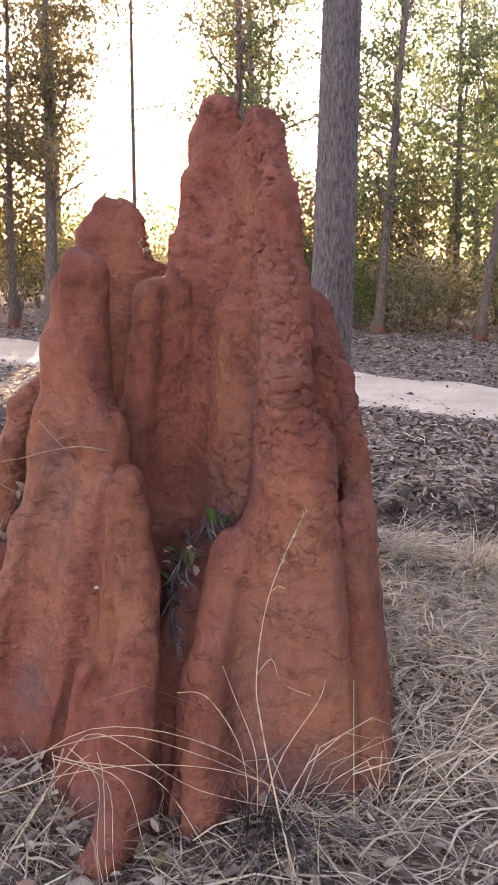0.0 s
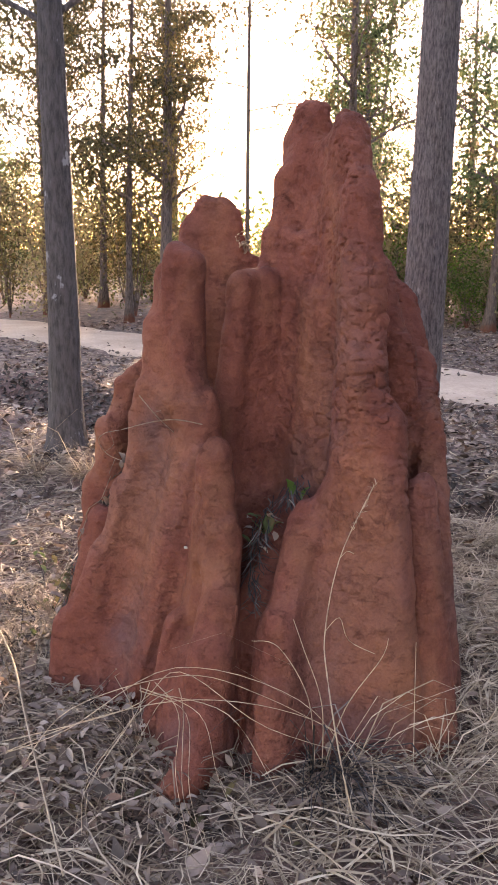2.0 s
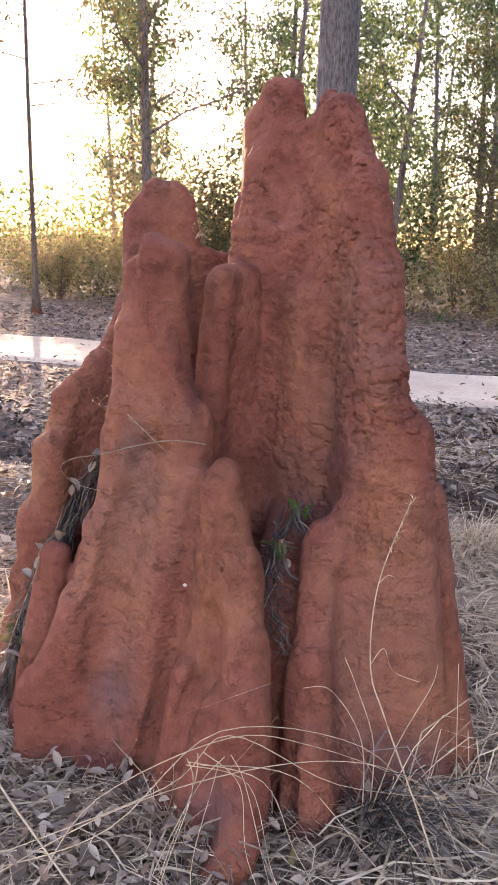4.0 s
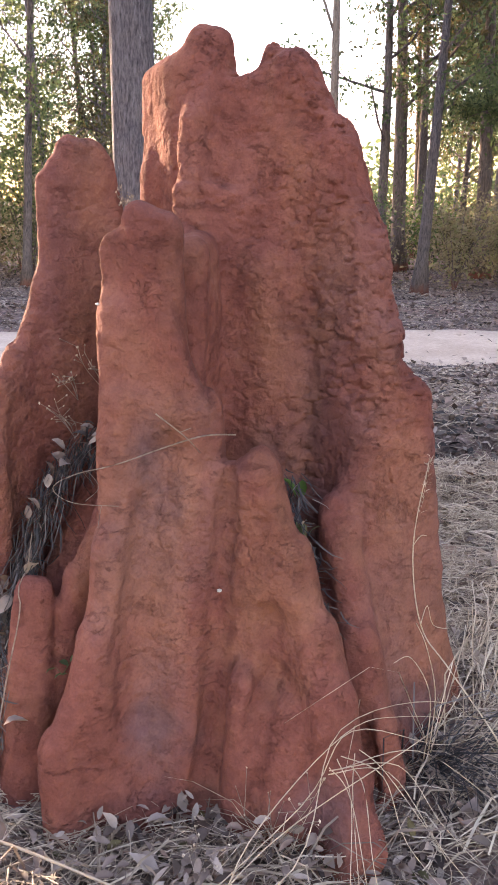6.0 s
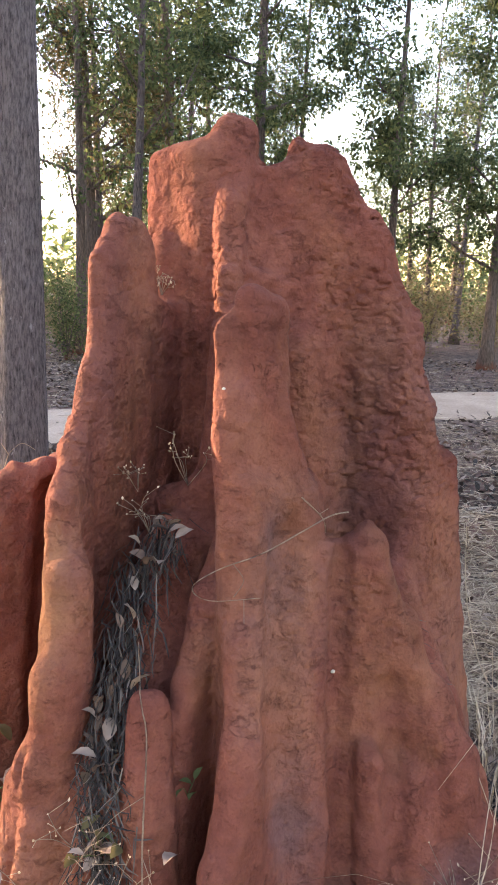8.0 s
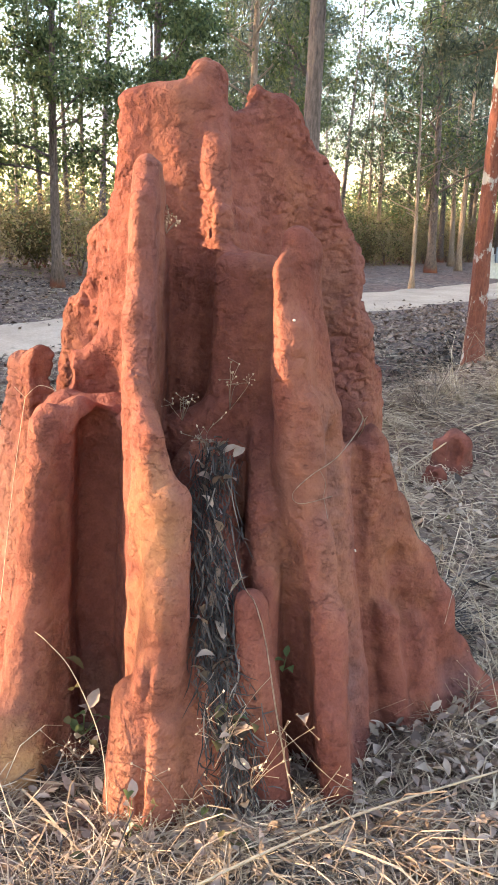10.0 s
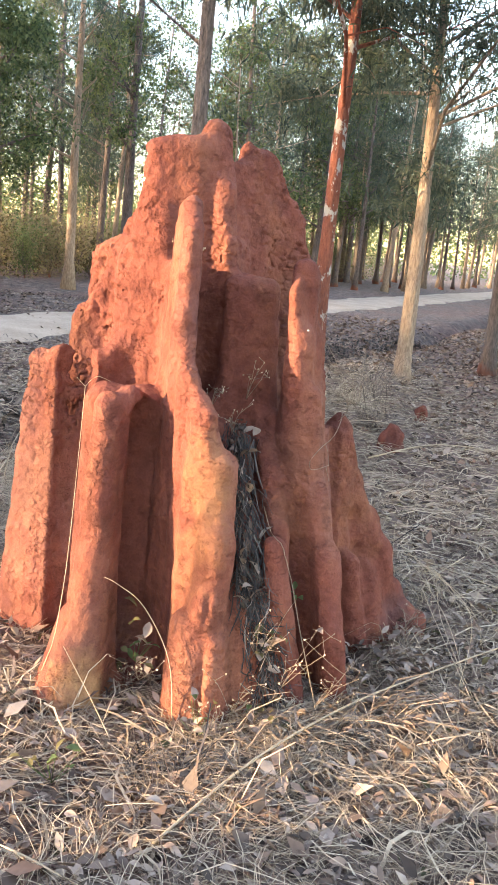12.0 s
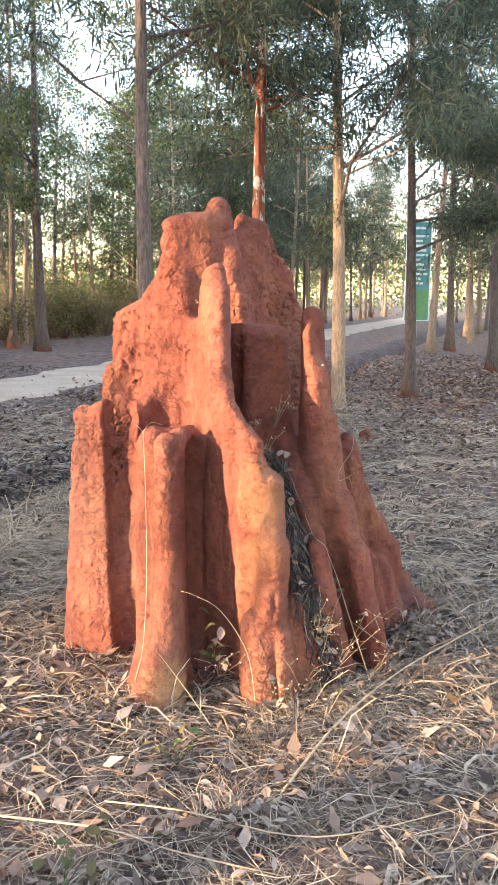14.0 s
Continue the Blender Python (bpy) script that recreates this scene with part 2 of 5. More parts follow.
STRAW = leaf_material("dry_straw", [(0.0, (0.21, 0.142, 0.094)), (0.5, (0.43, 0.312, 0.21)), (1.0, (0.64, 0.49, 0.35))], 0.2, True)
STRAW_GREY = leaf_material("grey_needle_litter", [(0.0, (0.07, 0.048, 0.037)), (0.6, (0.19, 0.134, 0.10)), (1.0, (0.34, 0.245, 0.18))], 0.1, True)
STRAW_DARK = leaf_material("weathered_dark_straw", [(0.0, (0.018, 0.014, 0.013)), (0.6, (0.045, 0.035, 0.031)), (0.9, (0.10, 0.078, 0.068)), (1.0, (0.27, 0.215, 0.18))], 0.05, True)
SCRUB = leaf_material("dry_scrub", [(0.0, (0.17, 0.125, 0.075)), (0.5, (0.34, 0.26, 0.155)), (1.0, (0.25, 0.24, 0.10))], 0.5)
LEAF_BROWN = leaf_material("brown_leaf_litter", [(0.0, (0.04, 0.026, 0.02)), (0.5, (0.125, 0.078, 0.058)), (0.85, (0.28, 0.18, 0.135)), (1.0, (0.44, 0.32, 0.25))], 0.1, True)
LEAF_RED = leaf_material("reddish_leaf_litter", [(0.0, (0.10, 0.06, 0.042)), (0.5, (0.24, 0.145, 0.10)), (1.0, (0.40, 0.27, 0.20))], 0.1, True)
# dark stops carry the ditch's shade in the leaf colour
LEAF_DARK = leaf_material("shade_dark_leaves", [(0.0, (0.03, 0.023, 0.019)), (0.6, (0.08, 0.058, 0.046)), (0.9, (0.17, 0.125, 0.098)), (1.0, (0.30, 0.235, 0.185))], 0.08, True)
GROUND = ground_material()
ROAD = road_material()


# ---- mesh helpers ----
def mesh_object(name, verts, faces, mat, parent=None, label="", smooth=True):
    me = bpy.data.meshes.new(name)
    me.from_pydata([tuple(v) for v in verts] if not isinstance(verts, np.ndarray) else verts.tolist(), [], faces if not isinstance(faces, np.ndarray) else faces.tolist())
    me.materials.append(mat)
    if smooth:
        me.shade_smooth()
    ob = new(name, me)
    if parent:
        ob.parent = parent
    if label:
        tagged(ob, label)
    return ob


def tube(points, radii, sides=8, cap=True):
    """Vertices and faces of a tapered tube along points."""
    pts = [Vector(p) for p in points]
    verts, faces = [], []
    for i, p in enumerate(pts):
        d = (pts[min(i + 1, len(pts) - 1)] - pts[max(i - 1, 0)]).normalized()
        a = d.orthogonal().normalized() if abs(d.z) < 0.9 else Vector((1, 0, 0))
        a = (a - d * a.dot(d)).normalized()
        b = d.cross(a)
        for k in range(sides):
            an = 2 * math.pi * k / sides
            verts.append(p + (a * math.cos(an) + b * math.sin(an)) * radii[i])
    for i in range(len(pts) - 1):
        for k in range(sides):
            q = (k + 1) % sides
            faces.append((i * sides + k, i * sides + q, (i + 1) * sides + q, (i + 1) * sides + k))
    if cap:
        faces.append(tuple(range(sides))[::-1])
        faces.append(tuple((len(pts) - 1) * sides + k for k in range(sides)))
    return verts, faces


def join(pieces):
    verts, faces = [], []
    for v, f in pieces:
        o = len(verts)
        verts += list(v)
        faces += [tuple(i + o for i in q) for q in f]
    return verts, faces


def scattered(shape_v, shape_f, places, rots, scales):
    """Copies of one small shape, joined: places (n,3), rots (n,3,3), scales (n,) or (n,3)."""
    n, k = len(places), len(shape_v)
    sv = np.asarray(shape_v)[None] * (scales.reshape(n, 1, -1))
    v = np.einsum("nij,nkj->nki", rots, sv) + places[:, None]
    f = [tuple(i + j * k for i in q) for j in range(n) for q in shape_f]
    return v.reshape(-1, 3), f


def turns(yaw, pitch, roll):
    cy, sy, cp, sp, cr, sr = np.cos(yaw), np.sin(yaw), np.cos(pitch), np.sin(pitch), np.cos(roll), np.sin(roll)
    z, o = np.zeros_like(yaw), np.ones_like(yaw)
    rz = np.array([[cy, -sy, z], [sy, cy, z], [z, z, o]]).transpose(2, 0, 1)
    rx = np.array([[o, z, z], [z, cp, -sp], [z, sp, cp]]).transpose(2, 0, 1)
    ry = np.array([[cr, z, sr], [z, o, z], [-sr, z, cr]]).transpose(2, 0, 1)
    return rz @ rx @ ry


def lattice_noise(shape, pts, cell, seed):
    """Smooth value noise at pts (three broadcastable arrays), in -1 to 1."""
    rng = np.random.default_rng(seed)
    tab = rng.uniform(-1, 1, (64, 64, 64)).astype(np.float32)
    out = None
    idx, frac = [], []
    for p in pts:
        q = p / cell
        i = np.floor(q).astype(np.int32)
        f = (q - i).astype(np.float32)
        idx.append(i & 63)
        frac.append(f * f * (3 - 2 * f))
    out = np.zeros(shape, np.float32)
    for a in (0, 1):
        for b in (0, 1):
            for c in (0, 1):
                w = (frac[0] if a else 1 - frac[0]) * (frac[1] if b else 1 - frac[1]) * (frac[2] if c else 1 - frac[2])
                out += w * tab[(idx[0] + a) & 63, (idx[1] + b) & 63, (idx[2] + c) & 63]
    return out


# ---- ground ----
RD = Vector((0.755, -0.656, 0))                     # along the track
RN = Vector((0.656, 0.755, 0))                      # across it, away from the mound
ROAD_NEAR, ROAD_FAR, DITCH = 5.45, 7.75, 2.35


def height(x, y):
    """Ground height: level round the mound, a ditch along the track, gentle unevenness."""
    s = x * RD.x + y * RD.y
    n = x * RN.x + y * RN.y + 0.055 * np.clip(s - 6, 0, 60)
    h = 0.05 * np.sin(0.9 * s + 0.4) * np.sin(0.7 * n) + 0.02 * np.sin(2.9 * x + 1.0) * np.sin(3.3 * y) - 0.005
    far = np.clip((np.hypot(x, y) - 1.0) / 2.5, 0, 1)
    h = h * far
    d = n - DITCH - 0.15 * np.sin(0.8 * s)
    h = h - 0.42 * np.exp(-(d / 0.42) ** 2)
    h = h + 0.13 * np.exp(-((d + 1.0) / 0.45) ** 2) * np.clip((np.hypot(x, y) - 1.2), 0, 1)
    h = h + 0.20 * np.exp(-((n - 0.85) / 0.5) ** 2) * np.clip(s - 2.9, 0, 1) * np.clip((9 - s) / 3, 0, 1)
    onroad = 1 / (1 + np.exp(np.clip(-(n - ROAD_NEAR + 0.3) * 6, -60, 60))) / (1 + np.exp(np.clip((n - ROAD_FAR - 0.3) * 6, -60, 60)))
    h = h * (1 - onroad) + 0.02 * onroad
    h = h + 0.12 * np.clip((n - ROAD_FAR - 0.4) / 1.2, 0, 1)
    return h


def ground_sheet():
    u = np.linspace(-1, 1, 421)
    s = 7.0 * u + 590 * np.sign(u) * np.abs(u) ** 7
    n = 7.0 * u + 590 * np.sign(u) * np.abs(u) ** 7
    S, N = np.meshgrid(s, n, indexing="ij")
    X, Y = S * RD.x + N * RN.x, S * RD.y + N * RN.y
    Z = height(X, Y)
    near = np.clip(1.2 - np.hypot(X, Y) / 14, 0, 1)
    Z = Z + near * 0.012 * lattice_noise(X.shape, (X + 40, Y + 40, X * 0 + 3), 0.13, 5) + near * 0.02 * lattice_noise(X.shape, (X + 40, Y + 40, X * 0 + 3), 0.5, 6)
    v = np.stack([X, Y, Z], -1).reshape(-1, 3)
    m = len(u)
    i = np.arange(m * m).reshape(m, m)
    f = np.stack([i[:-1, :-1], i[1:, :-1], i[1:, 1:], i[:-1, 1:]], -1).reshape(-1, 4)
    tagged(mesh_object("ground", v, f, GROUND), "dry leaf-strewn earth with a shallow ditch", "ground", kind="structure")


def sandy_track():
    s = np.concatenate([np.linspace(-180, -30, 60), np.linspace(-29.5, 40, 420), np.linspace(41, 260, 90)])
    rng = np.random.default_rng(3)
    wob = np.interp(s, np.linspace(-180, 260, 900), rng.uniform(-0.16, 0.16, 900))
    wob2 = np.interp(s, np.linspace(-180, 260, 800), rng.uniform(-0.2, 0.2, 800))
    t = np.linspace(0, 1, 13)
    N = (ROAD_NEAR + wob)[:, None] * (1 - t) + (ROAD_FAR + wob2)[:, None] * t
    N = N - 0.055 * np.clip(s - 6, 0, 60)[:, None]
    X, Y = s[:, None] * RD.x + N * RN.x, s[:, None] * RD.y + N * RN.y
    edge = np.minimum(t, 1 - t)
    Z = 0.045 + 0.015 * np.clip(edge * 6, 0, 1)[None] - 0.018 * np.exp(-((np.abs(t - 0.5) - 0.25) / 0.09) ** 2)[None] + 0 * X
    Z[:, 0] = Z[:, -1] = -0.03
    v = np.stack([X, Y, Z], -1).reshape(-1, 3)
    i = np.arange(len(s) * 13).reshape(len(s), 13)
    f = np.stack([i[:-1, :-1], i[1:, :-1], i[1:, 1:], i[:-1, 1:]], -1).reshape(-1, 4)
    tagged(mesh_object("road", v, f, ROAD), "pale sandy dirt track through the trees", "road", kind="structure")


ground_sheet()
sandy_track()


# ---- termite mound ----
VOX = 0.0065
LOW, HIGH = np.array([-1.20, -1.50, -0.12]), np.array([1.0, 0.90, 2.18])
DIM = np.ceil((HIGH - LOW) / VOX).astype(int)
GX, GY, GZ = (np.float32(LOW[a]) + np.arange(DIM[a], dtype=np.float32) * np.float32(VOX) for a in range(3))
field = np.full(DIM, 0.5, np.float32)
owner = np.zeros(DIM, np.int8)
PIECES = ["core", "main_spire", "ridge", "front_buttress", "rear_buttress", "ledge", "front_pillar", "small_pillar", "spur", "winding_fin", "arched_fin", "slab"]
piece = [0]


def blend(box, d, k):
    """Smooth union of d into the field within box."""
    f = field[box]
    owner[box][d < f] = piece[0]
    h = np.clip(0.5 + 0.5 * (f - d) / k, 0, 1)
    field[box] = f * (1 - h) + d * h - k * h * (1 - h)


def fin(a, b, rt=0.05, rb=0.10, k=0.045):
    """A standing wall of earth between two nodes (x, y, top, foot x, foot y), round on top, thicker towards the ground."""
    r = max(rt, rb) + 0.12
    xs, ys = [a[0], a[3], b[0], b[3]], [a[1], a[4], b[1], b[4]]
    lo = np.array([min(xs) - r, min(ys) - r, -1]); hi = np.array([max(xs) + r, max(ys) + r, max(a[2], b[2]) + 0.12])
    i0 = np.clip(((lo - LOW) / VOX).astype(int), 0, DIM); i1 = np.clip(((hi - LOW) / VOX).astype(int) + 1, 0, DIM)
    box = tuple(slice(p, q) for p, q in zip(i0, i1))
    x, y, z = GX[box[0]][:, None, None], GY[box[1]][None, :, None], GZ[box[2]][None, None, :]
    ta, tb = np.clip(z / a[2], 0, 1), np.clip(z / b[2], 0, 1)
    ax, ay = a[3] + (a[0] - a[3]) * ta, a[4] + (a[1] - a[4]) * ta
    bx, by = b[3] + (b[0] - b[3]) * tb, b[4] + (b[1] - b[4]) * tb
    ux, uy = bx - ax, by - ay
    s = np.clip(((x - ax) * ux + (y - ay) * uy) / (ux * ux + uy * uy + 1e-6), 0, 1)
    h = a[2] + (b[2] - a[2]) * s
    rta, rtb = (n[5] if len(n) > 5 else rt for n in (a, b))
    tr = rta + (rtb - rta) * s
    rad = rb + (tr - rb) * np.clip(z / h, 0, 1)
    dz = np.maximum(z - (h - tr), 0)
    steep = 1 / np.sqrt(1 + 0.5 * ((b[2] - a[2]) / max(math.hypot(b[0] - a[0], b[1] - a[1]), 0.15)) ** 2)
    d = np.sqrt((x - ax - s * ux) ** 2 + (y - ay - s * uy) ** 2 + (dz * steep) ** 2) - rad
    blend(box, d.astype(np.float32), k)


def carve(nodes, r, k=0.02):
    """A groove worn along a line of points."""
    global field
    for a, b in zip(nodes, nodes[1:]):
        a, b = np.array(a, np.float32), np.array(b, np.float32)
        i0 = np.clip(((np.minimum(a, b) - r - 0.05 - LOW) / VOX).astype(int), 0, DIM); i1 = np.clip(((np.maximum(a, b) + r + 0.05 - LOW) / VOX).astype(int) + 1, 0, DIM)
        box = tuple(slice(p, q) for p, q in zip(i0, i1))
        x, y, z = GX[box[0]][:, None, None], GY[box[1]][None, :, None], GZ[box[2]][None, None, :]
        u = b - a
        s = np.clip(((x - a[0]) * u[0] + (y - a[1]) * u[1] + (z - a[2]) * u[2]) / float(u @ u), 0, 1)
        d = r - np.sqrt((x - a[0] - s * u[0]) ** 2 + (y - a[1] - s * u[1]) ** 2 + (z - a[2] - s * u[2]) ** 2)
        f = field[box]
        h = np.clip(0.5 - 0.5 * (f - d) / k, 0, 1)
        field[box] = f * (1 - h) + d * h + k * h * (1 - h)


def ridge(nodes, rt=0.05, rb=0.10, k=0.045):
    for a, b in zip(nodes, nodes[1:]):
        fin(a, b, rt, rb, k)


# spires
piece[0] = 1
fin((0.075, 0.061, 1.991, 0.203, 0.037, 0.057), (0.044, -0.073, 2.005, 0.143, -0.129, 0.057), 0.05, 0.180, 0.045)
fin((0.071, -0.149, 2.080, 0.122, -0.193, 0.052), (0.103, -0.177, 2.076, 0.126, -0.207, 0.050), 0.05, 0.190, 0.07)
fin((0.110, -0.208, 1.945, 0.124, -0.250, 0.045), (0.185, -0.377, 1.930, 0.168, -0.383, 0.045), 0.05, 0.160, 0.03)
ridge([(0.047, -0.182, 2.002, 0.101, -0.200, 0.043), (-0.012, -0.197, 1.836, 0.052, -0.200, 0.036), (-0.058, -0.217, 1.634, 0.003, -0.250, 0.034), (-0.075, -0.239, 1.508, -0.049, -0.250, 0.034)], 0.05, 0.080, 0.03)
piece[0] = 2
ridge([(0.188, -0.330, 2.028, 0.201, -0.400, 0.040), (0.200, -0.432, 1.975, 0.219, -0.490, 0.044), (0.222, -0.575, 1.762, 0.236, -0.590, 0.050), (0.228, -0.680, 1.508, 0.243, -0.680, 0.060), (0.232, -0.722, 1.266, 0.262, -0.722, 0.063), (0.273, -0.752, 1.111, 0.318, -0.770, 0.058)], 0.05, 0.085, 0.06)
# broad core
piece[0] = 0
fin((0.160, -0.017, 1.549, 0.175, 0.030, 0.135), (0.190, -0.337, 1.499, 0.185, -0.361, 0.135), 0.05, 0.225, 0.045)
fin((0.000, -0.245, 1.640, -0.050, -0.290, 0.035), (0.090, -0.310, 1.620, 0.060, -0.355, 0.035), 0.05, 0.100, 0.03)
# front buttress
piece[0] = 3
fin((0.310, -0.795, 1.090, 0.375, -0.870, 0.048), (0.195, -0.750, 0.976, 0.212, -0.865, 0.048), 0.05, 0.090, 0.05)
fin((0.214, -0.722, 0.930, 0.202, -0.836, 0.045), (0.087, -0.706, 0.769, 0.061, -0.889, 0.045), 0.05, 0.090, 0.05)
ridge([(0.057, -0.734, 0.743, 0.061, -0.871, 0.050), (-0.022, -0.895, 0.462, -0.027, -0.955, 0.052), (-0.045, -0.985, 0.260, -0.048, -1.000, 0.051)], 0.05, 0.085, 0.035)
fin((0.455, -0.659, 0.859, 0.500, -0.780, 0.033), (0.432, -0.679, 0.849, 0.490, -0.815, 0.033), 0.05, 0.100, 0.02)
fin((0.120, -0.700, 0.480, 0.160, -0.905, 0.050), (0.110, -0.720, 0.470, 0.130, -0.945, 0.050), 0.05, 0.070, 0.03)
# right-hand rear buttress
piece[0] = 4
ridge([(0.205, 0.033, 1.739, 0.198, 0.010, 0.059), (0.405, 0.201, 1.541, 0.417, 0.157, 0.055), (0.496, 0.129, 1.417, 0.534, 0.109, 0.055), (0.547, -0.025, 1.178, 0.585, -0.045, 0.055), (0.535, -0.291, 1.000, 0.575, -0.346, 0.053), (0.531, -0.493, 0.749, 0.560, -0.546, 0.050)], 0.05, 0.105, 0.035)
fin((0.363, -0.158, 1.482, 0.401, -0.150, 0.061), (0.424, -0.261, 1.253, 0.451, -0.280, 0.061), 0.05, 0.130, 0.03)
# ledge block
piece[0] = 5
fin((-0.118, -0.238, 1.490, -0.235, -0.225, 0.042), (-0.150, -0.358, 1.496, -0.286, -0.376, 0.048), 0.05, 0.090, 0.02)
fin((-0.060, -0.290, 1.500, -0.100, -0.290, 0.050), (-0.120, -0.320, 1.500, -0.200, -0.320, 0.050), 0.05, 0.090, 0.02)
# leaning front pillar
piece[0] = 6
fin((-0.323, -0.444, 1.562, -0.320, -0.481, 0.048), (-0.370, -0.418, 1.585, -0.415, -0.467, 0.049), 0.05, 0.088, 0.03)
ridge([(-0.430, -0.388, 1.503, -0.411, -0.463, 0.047), (-0.446, -0.405, 1.346, -0.451, -0.460, 0.047), (-0.484, -0.444, 1.036, -0.487, -0.492, 0.048), (-0.554, -0.490, 0.763, -0.567, -0.538, 0.048), (-0.632, -0.520, 0.550, -0.650, -0.565, 0.046), (-0.760, -0.520, 0.281, -0.780, -0.565, 0.044)], 0.05, 0.046, 0.03)
fin((-0.270, -0.535, 1.095, -0.255, -0.580, 0.050), (-0.334, -0.486, 1.306, -0.335, -0.490, 0.052), 0.05, 0.065, 0.03)
fin((-0.470, -0.445, 1.140, -0.510, -0.500, 0.045), (-0.305, -0.530, 1.090, -0.350, -0.590, 0.046), 0.05, 0.075, 0.035)
# small pillar, its toe and the wall that ties it to the front pillar
piece[0] = 7
fin((-0.420, -0.470, 0.920, -0.570, -0.580, 0.060), (-0.245, -0.590, 0.880, -0.330, -0.685, 0.055), 0.05, 0.105, 0.03)
ridge([(-0.262, -0.622, 0.923, -0.290, -0.716, 0.045), (-0.218, -0.709, 0.961, -0.259, -0.795, 0.048), (-0.194, -0.805, 0.730, -0.221, -0.853, 0.055), (-0.197, -0.899, 0.556, -0.219, -0.921, 0.062), (-0.221, -0.980, 0.414, -0.228, -0.965, 0.062), (-0.232, -1.055, 0.232, -0.250, -1.035, 0.055), (-0.295, -1.170, 0.085, -0.315, -1.130, 0.048)], 0.05, 0.068, 0.03)
fin((-0.330, -0.760, 0.420, -0.390, -0.830, 0.050), (-0.270, -0.860, 0.360, -0.320, -0.960, 0.050), 0.05, 0.070, 0.03)
# spur and finger beside the gully
piece[0] = 8
ridge([(-0.255, -0.355, 1.008, -0.348, -0.366, 0.045), (-0.442, -0.342, 0.806, -0.496, -0.356, 0.042), (-0.561, -0.347, 0.639, -0.694, -0.348, 0.038)], 0.05, 0.057, 0.03)
fin((-0.674, -0.281, 0.619, -0.791, -0.372, 0.043), (-0.652, -0.295, 0.611, -0.768, -0.378, 0.040), 0.05, 0.061, 0.015)
# long winding fin
piece[0] = 9
ridge([(-0.010, -0.010, 1.520, 0.060, -0.000, 0.040), (-0.131, 0.000, 1.537, -0.062, -0.000, 0.032), (-0.192, 0.000, 1.722, -0.153, 0.029, 0.031), (-0.228, 0.004, 1.752, -0.204, 0.031, 0.032), (-0.308, 0.012, 1.756, -0.314, 0.031, 0.032), (-0.372, 0.022, 1.665, -0.385, 0.026, 0.030), (-0.400, 0.033, 1.356, -0.442, 0.010, 0.031), (-0.501, 0.027, 1.173, -0.530, -0.021, 0.034), (-0.630, -0.024, 1.067, -0.599, -0.028, 0.035)], 0.05, 0.060, 0.028)
ridge([(-0.603, -0.006, 1.063, -0.610, -0.009, 0.036), (-0.672, -0.066, 0.909, -0.654, -0.049, 0.058), (-0.725, -0.060, 0.663, -0.699, -0.039, 0.064), (-0.755, -0.039, 0.461, -0.742, -0.018, 0.060)], 0.05, 0.069, 0.03)
fin((-0.722, 0.024, 0.378, -0.760, 0.030, 0.050), (-0.740, 0.006, 0.372, -0.800, 0.012, 0.050), 0.05, 0.075, 0.015)
fin((-0.755, -0.062, 0.335, -0.800, -0.062, 0.056), (-0.775, -0.052, 0.325, -0.825, -0.046, 0.056), 0.05, 0.080, 0.015)
# arched fin
piece[0] = 10
ridge([(-0.295, 0.113, 1.044, -0.288, 0.121, 0.039), (-0.372, 0.207, 1.078, -0.397, 0.221, 0.041), (-0.418, 0.294, 1.048, -0.600, 0.345, 0.041), (-0.445, 0.312, 0.800, -0.630, 0.362, 0.045), (-0.500, 0.330, 0.560, -0.645, 0.370, 0.050)], 0.05, 0.068, 0.028)
fin((-0.360, 0.190, 1.050, -0.300, 0.190, 0.034), (-0.420, 0.060, 1.030, -0.300, 0.080, 0.030), 0.05, 0.060, 0.03)
fin((-0.500, 0.350, 0.330, -0.520, 0.420, 0.060), (-0.580, 0.370, 0.260, -0.630, 0.440, 0.060), 0.05, 0.095, 0.03)
# slab and rear shoulder
piece[0] = 11
ridge([(0.060, 0.318, 1.182, -0.138, 0.376, 0.038), (0.202, 0.480, 1.118, 0.051, 0.562, 0.038)], 0.05, 0.066, 0.02)
ridge([(0.120, 0.052, 1.800, 0.152, 0.092, 0.060), (0.285, 0.140, 1.572, 0.285, 0.165, 0.060), (0.320, 0.285, 1.270, 0.265, 0.351, 0.055)], 0.05, 0.115, 0.045)
fin((0.035, 0.025, 1.720, 0.070, 0.030, 0.050), (0.165, 0.120, 1.560, 0.150, 0.140, 0.060), 0.05, 0.095, 0.05)
fin((0.060, 0.280, 1.120, -0.030, 0.300, 0.040), (0.100, 0.130, 1.240, 0.030, 0.110, 0.050), 0.05, 0.080, 0.05)
# earth behind and under the gullies
piece[0] = 0
fin((-0.28, -0.17, 0.90, -0.25, -0.17, 0.11), (-0.66, -0.20, 0.42, -0.74, -0.22, 0.09), 0.05, 0.110, 0.045)
fin((-0.170, -0.210, 1.060, -0.180, -0.200, 0.065), (-0.160, -0.110, 1.000, -0.180, -0.090, 0.065), 0.05, 0.090, 0.03)
fin((-0.100, 0.200, 0.700, -0.150, 0.220, 0.100), (-0.380, 0.200, 0.200, -0.450, 0.220, 0.100), 0.05, 0.120, 0.045)
fin((0.051, -0.498, 0.748, 0.000, -0.550, 0.080), (-0.061, -0.682, 0.523, -0.080, -0.849, 0.079), 0.05, 0.100, 0.045)
